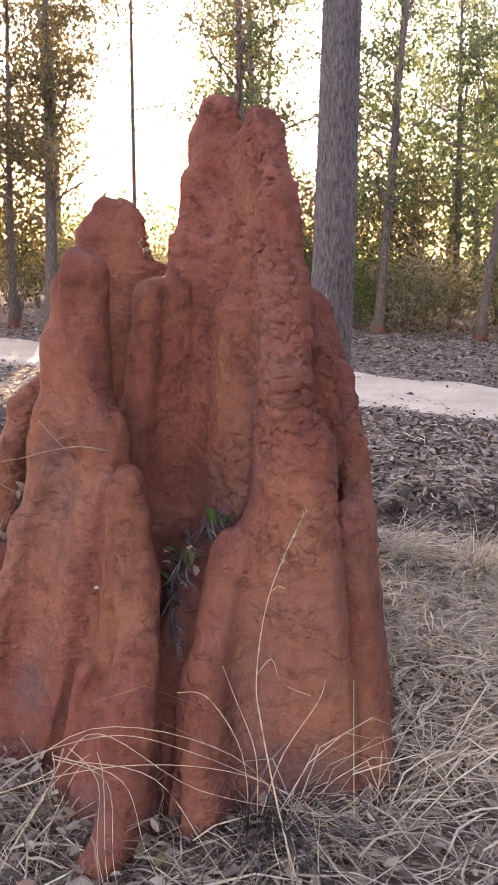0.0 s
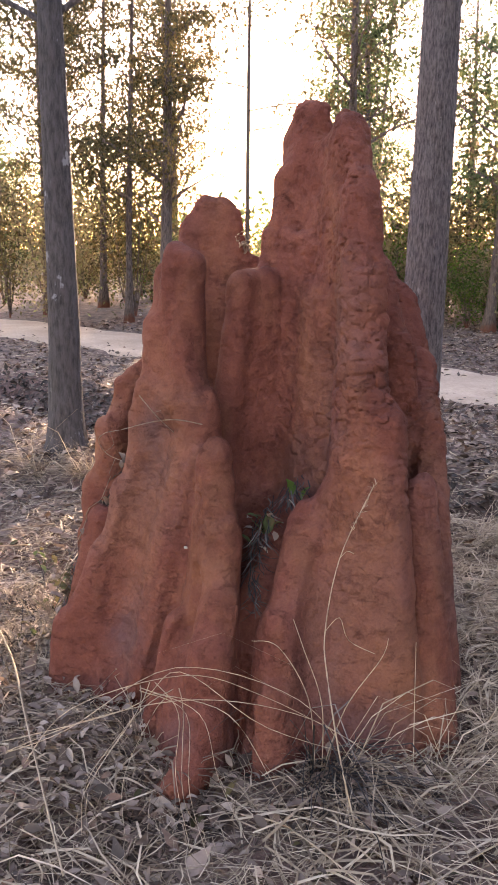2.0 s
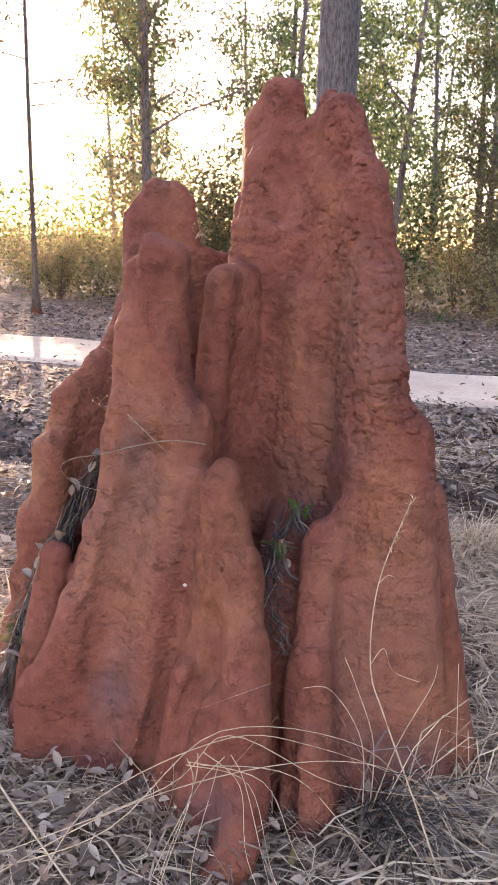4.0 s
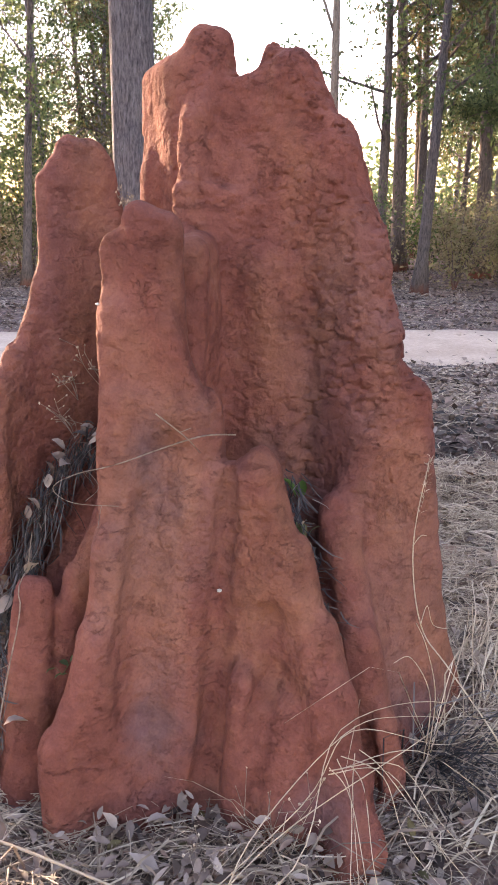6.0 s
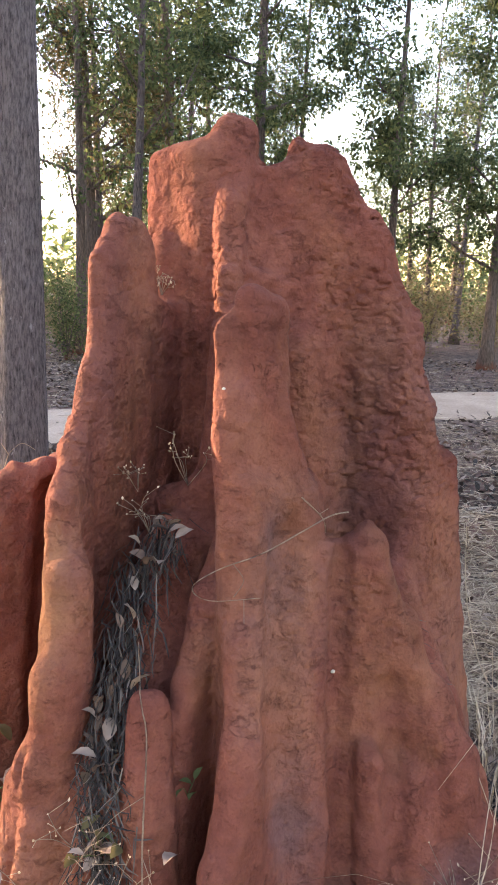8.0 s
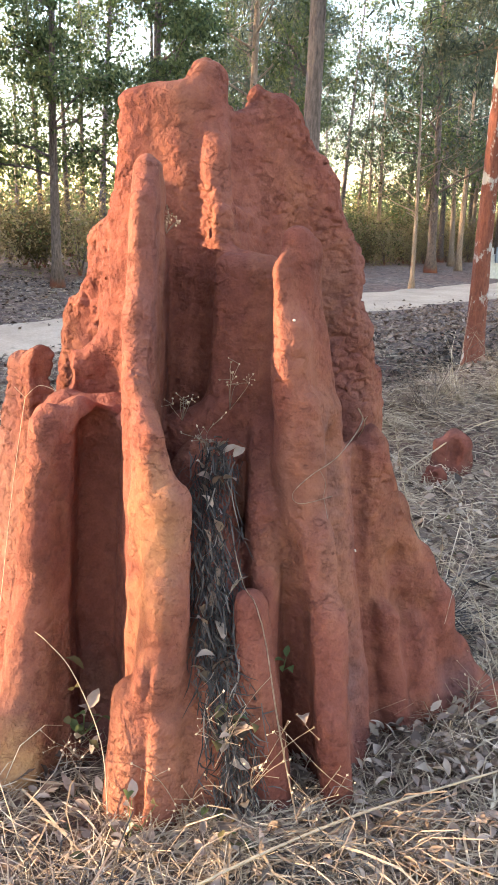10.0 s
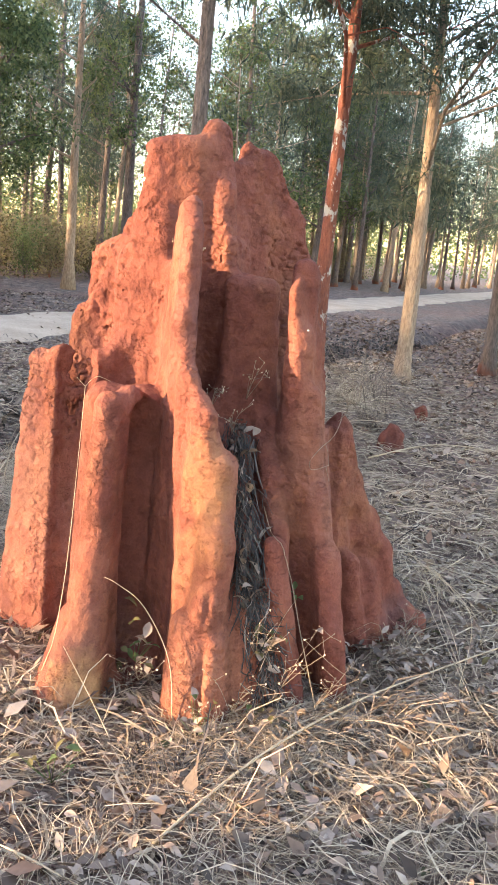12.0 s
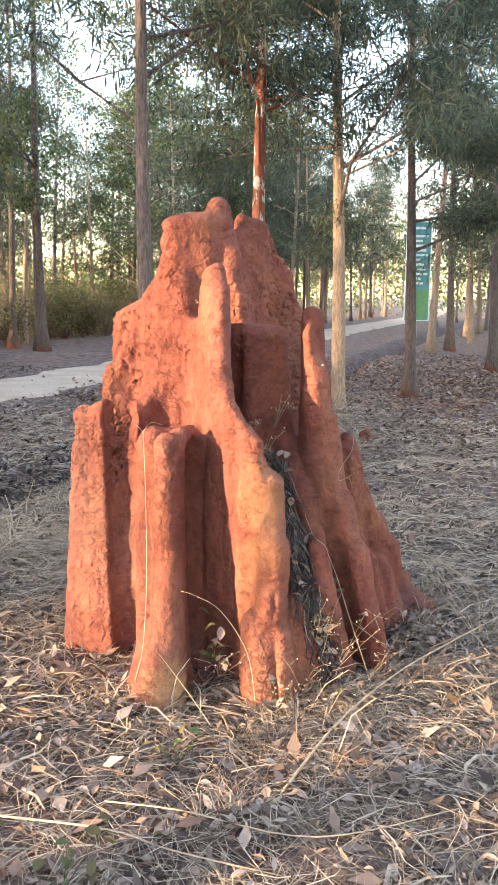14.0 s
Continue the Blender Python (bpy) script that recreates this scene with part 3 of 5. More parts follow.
# worn grooves
carve([(0.385, -0.62, 1.55), (0.395, -0.68, 1.25), (0.420, -0.755, 1.02)], 0.052)
carve([(0.405, -0.50, 1.50), (0.425, -0.55, 1.00)], 0.055)
carve([(0.415, -0.80, 0.90), (0.402, -0.880, 0.70), (0.400, -0.925, 0.46), (0.398, -0.965, 0.16)], 0.026, 0.010)
carve([(-0.417, -0.58, 0.97), (-0.459, -0.584, 0.836), (-0.496, -0.593, 0.701), (-0.528, -0.609, 0.565), (-0.55, -0.631, 0.427), (-0.566, -0.658, 0.287), (-0.594, -0.693, 0.106)], 0.065, 0.025)
carve([(-0.298, -0.653, 0.907), (-0.312, -0.66, 0.79), (-0.337, -0.674, 0.645), (-0.354, -0.687, 0.495), (-0.389, -0.705, 0.355), (-0.424, -0.717, 0.213), (-0.473, -0.733, 0.048)], 0.034, 0.01)
carve([(-0.291, -0.801, 0.552), (-0.3, -0.829, 0.401), (-0.381, -0.86, 0.291), (-0.41, -0.883, 0.151), (-0.435, -0.897, 0.039)], 0.036, 0.02)
carve([(-0.285, -0.555, 1.22), (-0.262, -0.590, 1.10), (-0.285, -0.610, 0.99)], 0.022, 0.012)
carve([(0.018, -0.450, 1.215), (0.002, -0.425, 1.08)], 0.022, 0.015)
carve([(-0.110, -0.86, 0.60), (-0.105, -0.97, 0.30), (-0.105, -1.03, 0.05)], 0.028)
carve([(0.180, -0.905, 0.70), (0.165, -0.965, 0.42), (0.160, -1.01, 0.08)], 0.030, 0.015)
carve([(0.400, -0.42, 1.45), (0.430, -0.45, 1.00), (0.455, -0.56, 0.84)], 0.065)
carve([(-0.805, -0.025, 0.47), (-0.830, -0.012, 0.30), (-0.870, -0.006, 0.05)], 0.016, 0.010)
carve([(0.060, 0.345, 1.26), (0.030, 0.352, 1.06), (-0.045, 0.364, 0.72), (-0.120, 0.380, 0.38), (-0.190, 0.390, 0.04)], 0.078, 0.02)
carve([(-0.420, 0.140, 0.975), (-0.480, 0.150, 0.50), (-0.570, 0.155, 0.08)], 0.070, 0.015)
carve([(-0.370, 0.145, 0.975), (-0.425, 0.155, 0.50), (-0.480, 0.160, 0.08)], 0.072, 0.015)
carve([(-0.320, 0.150, 0.88), (-0.350, 0.160, 0.50), (-0.390, 0.165, 0.12)], 0.066, 0.02)
fin((-0.215, 0.080, 1.060, -0.280, 0.080, 0.075), (-0.205, 0.260, 1.060, -0.270, 0.280, 0.075), 0.05, 0.100, 0.03)
fin((-0.330, 0.255, 0.960, -0.420, 0.285, 0.030), (-0.180, 0.255, 1.050, -0.180, 0.270, 0.050), 0.05, 0.050, 0.03)


def surface_net(f, origin=LOW, step=VOX):
    """Vertices and quads of the zero surface of a sampled field."""
    neg = f < 0
    nx, ny, nz = f.shape
    cnt = np.zeros((nx - 1, ny - 1, nz - 1), np.int8)
    for a in (0, 1):
        for b in (0, 1):
            for c in (0, 1):
                cnt += neg[a:nx - 1 + a, b:ny - 1 + b, c:nz - 1 + c]
    cells = np.argwhere((cnt > 0) & (cnt < 8))
    index = np.full(cnt.shape, -1, np.int32)
    index[tuple(cells.T)] = np.arange(len(cells))
    total, num = np.zeros((len(cells), 3)), np.zeros(len(cells))
    corner = [np.array([a, b, c]) for a in (0, 1) for b in (0, 1) for c in (0, 1)]
    for p in corner:
        for ax in range(3):
            if p[ax]:
                continue
            q = p.copy()
            q[ax] = 1
            fp, fq = f[tuple((cells + p).T)], f[tuple((cells + q).T)]
            cross = (fp < 0) != (fq < 0)
            t = np.where(cross, fp / np.where(cross, fp - fq, 1), 0)
            pos = p + (q - p) * t[:, None]
            total += pos * cross[:, None]
            num += cross
    verts = origin + (cells + total / num[:, None]) * step
    quads = []
    for ax in range(3):
        sl0 = [slice(1, -1)] * 3; sl1 = [slice(1, -1)] * 3
        sl0[ax], sl1[ax] = slice(1, -2), slice(2, -1)
        n0, n1 = neg[tuple(sl0)], neg[tuple(sl1)]
        for first in (True, False):
            e = np.argwhere((n0 & ~n1) if first else (~n0 & n1)) + 1
            b, c = (ax + 1) % 3, (ax + 2) % 3
            ring = []
            for db, dc in ((1, 1), (0, 1), (0, 0), (1, 0)):
                o = e.copy()
                o[:, b] -= db
                o[:, c] -= dc
                ring.append(index[tuple(o.T)])
            ring = np.stack(ring, -1)
            quads.append(ring if first else ring[:, ::-1])
    return verts, np.concatenate(quads)


def build_mound():
    global field
    for ax in (0, 1, 2):                    # weather the seams between the walls
        lo, hi = [slice(None)] * 3, [slice(None)] * 3
        lo[ax], hi[ax] = slice(0, -2), slice(2, None)
        mid = [slice(None)] * 3
        mid[ax] = slice(1, -1)
        field[tuple(mid)] = 0.5 * field[tuple(mid)] + 0.25 * (field[tuple(lo)] + field[tuple(hi)])
    ii = np.nonzero(np.abs(field) < 0.05)
    px, py, pz = GX[ii[0]], GY[ii[1]], GZ[ii[2]]
    noise = lambda cell, seed, stretch=1.0: lattice_noise(px.shape, (px + 9, py + 9, (pz + 9) * stretch), cell, seed)
    flute = noise(0.075, 10, 0.22)
    lump, scale, grit = noise(0.09, 11, 1.2), noise(0.040, 12, 1.4), noise(0.021, 13)
    face = np.clip((px - 0.02) / 0.15, 0, 1) * np.clip((pz - 0.55) / 0.4, 0, 1)
    scaly = np.clip(0.42 + 0.55 * noise(0.33, 14) + 0.5 * face + 0.25 * np.clip(pz - 0.8, -0.6, 0.6), 0.42, 1.15) * (1 - 0.75 * np.clip((py + 0.02) / 0.1, 0, 1) * np.clip((0.1 - px) / 0.1, 0, 1))
    # overlapping lips: each tier bulges over the top of the one below it
    u = (pz + 0.040 * noise(0.11, 15) + 0.016 * scale + 0.008 * grit) / np.float32(0.058)
    tier = (1 - (u - np.floor(u))) ** 1.5
    lips = tier * np.clip(0.05 + 1.3 * noise(0.10, 16, 1.5), 0, 1)
    # irregular cracks between flakes: the border between two scattered cells
    rs = np.random.default_rng(77)
    jit = rs.uniform(0.15, 0.85, (32, 32, 32, 3)).astype(np.float32)
    cell = np.float32(0.070)
    q = np.stack([(px + 0.016 * scale + 9) / cell, (py + 0.014 * grit + 9) / cell, ((pz + 0.016 * lump + 0.006 * grit) * 1.9 + 9) / cell], -1)
    base = np.floor(q).astype(np.int32)
    f1 = np.full(px.shape, 9, np.float32)
    f2 = np.full(px.shape, 9, np.float32)
    for a in (-1, 0, 1):
        for b in (-1, 0, 1):
            for c in (-1, 0, 1):
                k = base + (a, b, c)
                kk = k & 31
                d = np.linalg.norm(k + jit[kk[:, 0], kk[:, 1], kk[:, 2]] - q, axis=1).astype(np.float32)
                f2 = np.minimum(f2, np.maximum(f1, d))
                f1 = np.minimum(f1, d)
    gape = np.clip(1.05 * face + 0.8 * noise(0.16, 17) - 0.20 + 0.8 * noise(0.05, 18, 0.8), 0, 1) * np.clip((pz - 0.3) / 0.4, 0.1, 1)
    crack = np.clip(1 - (f2 - f1) / 0.125, 0, 1) * gape
    knob = noise(0.052, 19, 1.25)
    rear = np.clip((py + 0.02) / 0.1, 0, 1) * np.clip((px + 0.08) / 0.1, 0, 1)
    n = 0.0125 * crack + 0.0055 * flute + 0.0050 * lump + 0.0016 * scale + face * 0.0050 * knob + rear * (0.0022 * noise(0.03, 20, 0.6) + 0.0012 * grit)
    n = n + scaly * (0.0018 * scale + 0.0012 * grit - (0.0030 + 0.0045 * face) * (lips - 0.3))
    field[ii] += n
    v, q = surface_net(field)
    fn = np.cross(v[q[:, 2]] - v[q[:, 0]], v[q[:, 3]] - v[q[:, 1]])
    nv = np.zeros_like(v)
    for c in range(4):
        np.add.at(nv, q[:, c], fn)
    nv /= np.linalg.norm(nv, axis=1, keepdims=True) + 1e-12
    at = np.clip(((v[q[:, 0]] - LOW) / VOX).astype(int), 0, DIM - 1)
    own = owner[tuple(at.T)]
    root = new("termite_mound")
    for k, name in enumerate(PIECES):
        f = q[own == k]
        if len(f) < 50:
            continue
        used, inv = np.unique(f, return_inverse=True)
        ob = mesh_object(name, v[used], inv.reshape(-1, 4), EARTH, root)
        ob.data.normals_split_custom_set_from_vertices(nv[used].tolist())
    tagged(root, "tall red earth termite mound with ridged spires and buttresses", "termite mound")


build_mound()


# ---- trees ----
LEAF_SHAPES = {
    "leaf": ([(0, 0, 0), (0.24, 0.4, 0.06), (0, 1, 0), (-0.24, 0.4, 0.06)], [(0, 1, 2, 3)]),
    "needle": ([(0, 0, 0), (0.06, 0.5, 0.08), (0, 1, -0.08), (-0.06, 0.5, 0.08)], [(0, 1, 2, 3)]),
}


def rough_tube(points, radii, sides, seed, depth=0.055, furrow=9.0):
    """A tube with vertical furrows in its skin."""
    v, f = tube(points, radii, sides)
    p = np.array([tuple(q) for q in v])
    n = len(points)
    c = np.repeat(np.array([tuple(q) for q in points]), sides, 0)
    out = p - c
    r = np.linalg.norm(out, axis=1, keepdims=True)
    a = np.arctan2(out[:, 1], out[:, 0])
    k = lattice_noise(a.shape, (np.cos(a) * furrow + 20, np.sin(a) * furrow + 20, p[:, 2] * 2.2 + 5), 1.0, seed)
    k2 = lattice_noise(a.shape, (np.cos(a) * 2 + 20, np.sin(a) * 2 + 20, p[:, 2] * 0.8 + 5), 1.0, seed + 1)
    return c + out * (1 + depth * k + 0.05 * k2)[:, None], f


def tree(seed, tall, radius, lean=(0, 0), bark=BARK_GREY, leaves=LEAF_GREEN, first=0.35, limbs=14, reach=1.6, per=42, size=0.10,
         spread=0.36, shape="leaf", flat=0.6, label="", sides=12, rings=16, low=(), up=(0.15, 0.9), sway=1.0):
    """A tree at the origin: tapered trunk, limbs that fork and a loose crown of single leaves. low: bare limbs (share of height, angle, length)."""
    rng = random.Random(seed)
    nr = np.random.default_rng(seed)
    root = new("tree")
    ph = [rng.uniform(0, 6) for _ in range(4)]
    amp = 0.006 * tall * sway
    pts = []
    for i in range(rings):
        s = i / (rings - 1)
        pts.append(Vector((lean[0] * s + amp * math.sin(3 * s + ph[0]) - amp * math.sin(ph[0]),
                           lean[1] * s + amp * math.sin(4 * s + ph[1]) - amp * math.sin(ph[1]), -0.12 + s * (tall + 0.12))))
    rad = [radius * (1.0 - 0.85 * (i / (rings - 1)) ** 0.9) + 0.35 * radius * math.exp(-pts[i].z / 0.16) for i in range(rings)]
    v, f = rough_tube(pts, rad, sides, seed)
    mesh_object("trunk", v, f, bark, root)
    tips = []
    plan = [(first + (0.97 - first) * (i + rng.random()) / limbs, rng.uniform(0, 6.28), 0, True) for i in range(limbs)] + [(s, a, ln, False) for s, a, ln in low]
    for s, an, ln, leafy in plan:
        k = s * (rings - 1)
        p = pts[int(k)].lerp(pts[min(int(k) + 1, rings - 1)], k % 1)
        ln = ln or reach * (1.15 - 0.7 * (s - first) / (1 - first)) * rng.uniform(0.6, 1.25)
        d = Vector((math.cos(an), math.sin(an), rng.uniform(*(up if leafy else (0.45, 0.95))))).normalized()
        side = Vector((-d.y, d.x, 0)) * rng.uniform(-0.2, 0.2)
        q1 = p + (d + side) * ln * 0.35
        q2 = p + (d - side * 0.3) * ln * 0.7 + Vector((0, 0, rng.uniform(-0.08, 0.12) * ln))
        q3 = p + d * ln + Vector((rng.uniform(-.15, .15), rng.uniform(-.15, .15), rng.uniform(-.2, .2))) * ln
        r0 = max(0.012, radius * (0.36 if leafy else 0.26) * (1.08 - s))
        geo = [tube([p, q1, q2, q3], [r0, r0 * 0.75, r0 * 0.5, 0.005], 6, False)]
        ends = [q1.lerp(q2, 0.5), q2, q2.lerp(q3, 0.5), q3]
        for b in (q1, q2, q2):
            e = b + Vector((rng.uniform(-1, 1), rng.uniform(-1, 1), rng.uniform(-.3, .7))) * ln * 0.38
            geo.append(tube([b, b.lerp(e, 0.5) + Vector((0, 0, .04 * ln)), e], [r0 * 0.45, r0 * 0.28, 0.004], 4, False))
            ends += [b.lerp(e, 0.6), e]
        v, f = join(geo)
        mesh_object("limb", v, f, bark, root)
        if leafy:
            tips += ends
    if per:
        c = np.array([tuple(t) for t in tips])
        c = np.repeat(c, 2, 0) + nr.normal(0, spread * 0.8, (len(c) * 2, 3)) * (1, 1, 0.7)
        m = max(1, per // 2)
        pos = np.repeat(c, m, 0) + nr.normal(0, 0.42, (len(c) * m, 3)) * np.array([spread, spread, spread * flat])
        n = len(pos)
        rot = turns(nr.uniform(0, 6.28, n), nr.uniform(-1.4, 0.4, n), nr.uniform(-1.2, 1.2, n))
        sv, sf = LEAF_SHAPES[shape]
        lv, lf = scattered(sv, sf, pos, rot, size * nr.uniform(0.6, 1.35, n))
        mesh_object("crown", lv, lf, leaves, root, smooth=False)
    tagged(root, label or "slender dark-barked tree with a loose green crown", "tree", "woodland trees")
    return root


def bush(seed, tall, wide, leaves, count=1500, size=0.075, label=""):
    rng = random.Random(seed)
    nr = np.random.default_rng(seed)
    root = new("bush")
    ends = []
    for i in range(9):
        a, h = rng.uniform(0, 6.28), rng.uniform(0.5, 1.0) * tall
        r = rng.uniform(0.15, 1.0) * wide * 0.5
        e = Vector((math.cos(a) * r, math.sin(a) * r, h))
        v, f = tube([(0, 0, -0.05), e * 0.5 + Vector((0, 0, 0.08 * tall)), e], [0.014, 0.009, 0.003], 4, False)
        mesh_object("stem", v, f, BARK_DARK, root)
        ends += [e * 0.45, e * 0.7 + Vector((0, 0, 0.03)), e, e + Vector((0, 0, 0.04))]
    c = np.array([tuple(e) for e in ends])
    pos = c[nr.integers(0, len(c), count)] + nr.normal(0, 0.13, (count, 3)) * (wide, wide, tall)
    pos[:, 2] = np.maximum(pos[:, 2], 0.02)
    rot = turns(nr.uniform(0, 6.28, count), nr.uniform(-1.2, 0.9, count), nr.uniform(-1.2, 1.2, count))
    sv, sf = LEAF_SHAPES["leaf"]
    v, f = scattered(sv, sf, pos, rot, size * nr.uniform(0.5, 1.4, count))
    mesh_object("foliage", v, f, leaves, root, smooth=False)
    tagged(root, label, "bush", "roadside bushes")
    return root


def stand(ob, x, y, yaw=0, scale=1.0):
    ob.matrix_basis = pose(x, y, float(height(np.float64(x), np.float64(y))), 0, 0, yaw) @ Matrix.Scale(scale, 4)
    return ob


def place(ob, x, y, yaw=0, scale=1.0):
    c = copy_thing(ob, pose(x, y, float(height(np.float64(x), np.float64(y))), 0, 0, yaw))
    c.scale = (scale, scale, scale)
    return c


# trees that stand by themselves along the ditch and the track
stand(tree(2, 12.0, 0.118, (-0.04, 0.0), BARK_GREY, LEAF_GREEN, 0.5, 12, 2.0, sway=0.12, label="straight grey-barked tree on the ditch bank behind the mound", sides=64, rings=150), 0.79, 1.16)
stand(tree(1, 9.0, 0.125, (-0.15, 0.0), BARK_PATCHY, LEAF_OLIVE, 0.42, 12, 1.7, label="dark tree trunk with pale lichen patches", sides=32, rings=60,
           low=((0.335, 2.7, 1.5), (0.34, 0.4, 1.3), (0.37, 1.6, 1.2))), -1.49, 2.80)
stand(tree(31, 9.0, 0.085, (0.1, 0.05), BARK_DARK, LEAF_NEEDLE, 0.34, 16, 1.8, shape="needle", size=0.16, per=130, label="straight brown-barked tree on the ditch bank", sides=24, rings=40), 3.71, -1.05)
stand(tree(4, 8.5, 0.105, (0.1, 0.0), BARK_RED, LEAF_NEEDLE, 0.36, 16, 2.2, shape="needle", size=0.16, per=150, label="pale tree with its bark caked in red termite mud", sides=28, rings=60), 5.67, -3.12)
stand(tree(5, 8.5, 0.10, (0.25, 0.0), BARK_TAN, LEAF_NEEDLE, 0.27, 20, 2.5, shape="needle", size=0.16, per=210, up=(-0.1, 0.7), label="pale tan-barked tree with feathery foliage", sides=28, rings=60,
           low=((0.36, 4.6, 2.4), (0.4, 5.2, 2.6), (0.44, 4.2, 2.2), (0.45, 1.2, 2.0))), 5.85, -4.38)
stand(tree(6, 9.0, 0.10, (0.15, 0.0), BARK_DARK, LEAF_NEEDLE, 0.27, 20, 2.2, shape="needle", size=0.16, per=190, label="reddish dark-barked tree beside the sign"), 7.54, -6.80)
# trees beyond the track
KEY = [(4.3, 12.4, 0.10, 0.5), (5.9, 11.4, 0.085, 0.9), (-3.9, 18.0, 0.10, 0.2), (-1.8, 12.6, 0.13, 0.1), (-0.24, 13.6, 0.06, 0.1), (1.5, 11.2, 0.11, 0.0),
       (-4.8, 16.0, 0.10, -0.2), (12.7, 4.9, 0.16, 0.3), (13.3, 2.3, 0.10, -0.2), (10.6, 6.3, 0.11, 0.3), (14.5, 0.6, 0.13, 0.2), (11.9, 8.2, 0.12, -0.1),
       (18.4, -3.05, 0.16, -0.3), (-2.7, 14.2, 0.08, 0.2), (-3.6, 12.2, 0.07, -0.2)]
for i, (x, y, r, ln) in enumerate(KEY):
    olive = y > 8
    stand(tree(40 + i, 8.5 + (i * 37 % 5) * 0.6, r, (ln, 0.0), BARK_DARK, LEAF_OLIVE if olive and x < 3 else LEAF_GREEN, (0.19 if 0 < y < 5.5 else 0.26) if x > 9 else (0.36 if -1 < x < 2 else 0.24), (19 if 0 < y < 5.5 and x > 9 else 13) if x > 3 else 16, 1.7,
               per=(100 if 0 < y < 5.5 else 64 if y < 5 else 30) if x > 9 else 28 if x > 3 else (34 if -1 < x < 2 else 72), size=0.10 if x > 3 else 0.085, spread=0.33 if x > 3 else 0.27, low=((0.22, 2.8, 1.6), (0.27, 0.3, 1.4)) if i == 3 else ()), x, y)
stand(tree(70, 8.5, 0.10, (0.2, 0.1), BARK_TAN, LEAF_NEEDLE, 0.3, 14, 1.6, shape="needle", size=0.19, label="sunlit tan-barked young tree beyond the track"), 24.5, -9.0)
stand(tree(71, 6.0, 0.06, (0.3, 0.1), BARK_TAN, LEAF_OLIVE, 0.25, 14, 1.6, per=6, label="thin half-bare pale tree beyond the track"), 17.5, -5.6)
# the wood
kinds = [tree(20, 10.5, 0.13, (0.25, 0.2), BARK_DARK, LEAF_GREEN, 0.20, 20, 2.0, per=42, size=0.11),
         tree(21, 9.5, 0.10, (-0.3, 0.1), BARK_GREY, LEAF_GREEN, 0.26, 18, 1.8, per=42, size=0.11),
         tree(22, 11.5, 0.14, (0.1, -0.3), BARK_DARK, LEAF_OLIVE, 0.24, 20, 2.1, per=42, size=0.11),
         tree(23, 10.0, 0.11, (0.15, 0.2), BARK_TAN, LEAF_NEEDLE, 0.25, 20, 1.9, shape="needle", size=0.19, per=40, label="plantation tree with a bare tan trunk and feathery crown"),
         tree(24, 10.5, 0.11, (-0.1, 0.1), BARK_DARK, LEAF_NEEDLE, 0.30, 20, 1.9, shape="needle", size=0.19, per=40, label="plantation tree with a bare dark trunk and feathery crown")]
taken = [(x, y) for x, y, *_ in KEY] + [(24.5, -9.0), (17.5, -5.6), (0.79, 1.16), (3.7, -1.05), (5.67, -3.12), (5.85, -4.38), (7.54, -6.8), (-1.5, 2.8)]
first_use = [True] * 5
rng = random.Random(5)


def put_tree(k, x, y):
    taken.append((x, y))
    if first_use[k]:
        first_use[k] = False
        stand(kinds[k], x, y, rng.uniform(0, 360), rng.uniform(0.85, 1.15))
    else:
        place(kinds[k], x, y, rng.uniform(0, 360), rng.uniform(0.8, 1.2))


for x, y in [(15.6, -13.4), (16.6, -14.9), (23.5, -21.3), (25.6, -23.8), (11.0, -11.6), (20.0, -18.6), (30.0, -28.5), (35.0, -33.0), (12.5, -14.8), (17.0, -19.5), (28, -32), (41, -40), (22, -27)]:
    put_tree(3 + (int(x * 3) & 1), x, y)
for row in (-2.2, -5.0, -8.0):
    for k in range(13):
        s, n = 19 + k * 3.1 + rng.uniform(-0.5, 0.5), row + rng.uniform(-0.7, 0.7) - 0.055 * (13 + k * 3.1)
        put_tree(3 + rng.randrange(2), s * RD.x + n * RN.x, s * RD.y + n * RN.y)
tries = 0
while len(taken) < 170 and tries < 4000:
    tries += 1
    s, n = rng.uniform(-22, 44), rng.uniform(9.4, 30)
    n -= 0.055 * max(s - 6, 0)
    x, y = s * RD.x + n * RN.x, s * RD.y + n * RN.y
    gap = 1.5 + (0.8 if y > 8 and abs(x) < 7 else 0)
    if -0.13 < math.atan2(x, y + 0.6) - SUN_AZ < 0.07 or 0.67 < math.atan2(x + 1.8, y + 2) < 0.91 or (1.18 < math.atan2(x + 2.2, y + 1.2) < 1.34 and rng.random() < 0.6) or any(math.hypot(x - a, y - b) < gap for a, b in taken):
        continue
    if math.hypot(x - 4.4, y - 9.7) < 2.0:
        continue
    if y > 9 and abs(math.atan2(x, y + 3)) < 0.3 and rng.random() < 0.6:
        continue
    if 0.55 < math.atan2(x + 2, y + 1) < 1.95 and rng.random() < 0.6:
        continue
    put_tree(rng.choice((0, 1, 2)) if s < 12 else rng.choice((0, 1, 3, 4, 4, 3)), x, y)
# unseen trees added behind the viewer, to close the clearing and cut the sky's fill light
for x, y in [(-9, -7), (-7, -11), (-3, -12), (2, -11), (7, -12), (-11, -2), (-12, 4), (-10, 9), (-8, 13), (11, -17)]:
    put_tree(rng.randrange(3), x, y)
for k in range(7):
    a, r = math.radians(195 + 150 * (k + rng.random()) / 7) - 0.9, rng.uniform(14, 20)
    put_tree(rng.randrange(3), r * math.cos(a), r * math.sin(a))

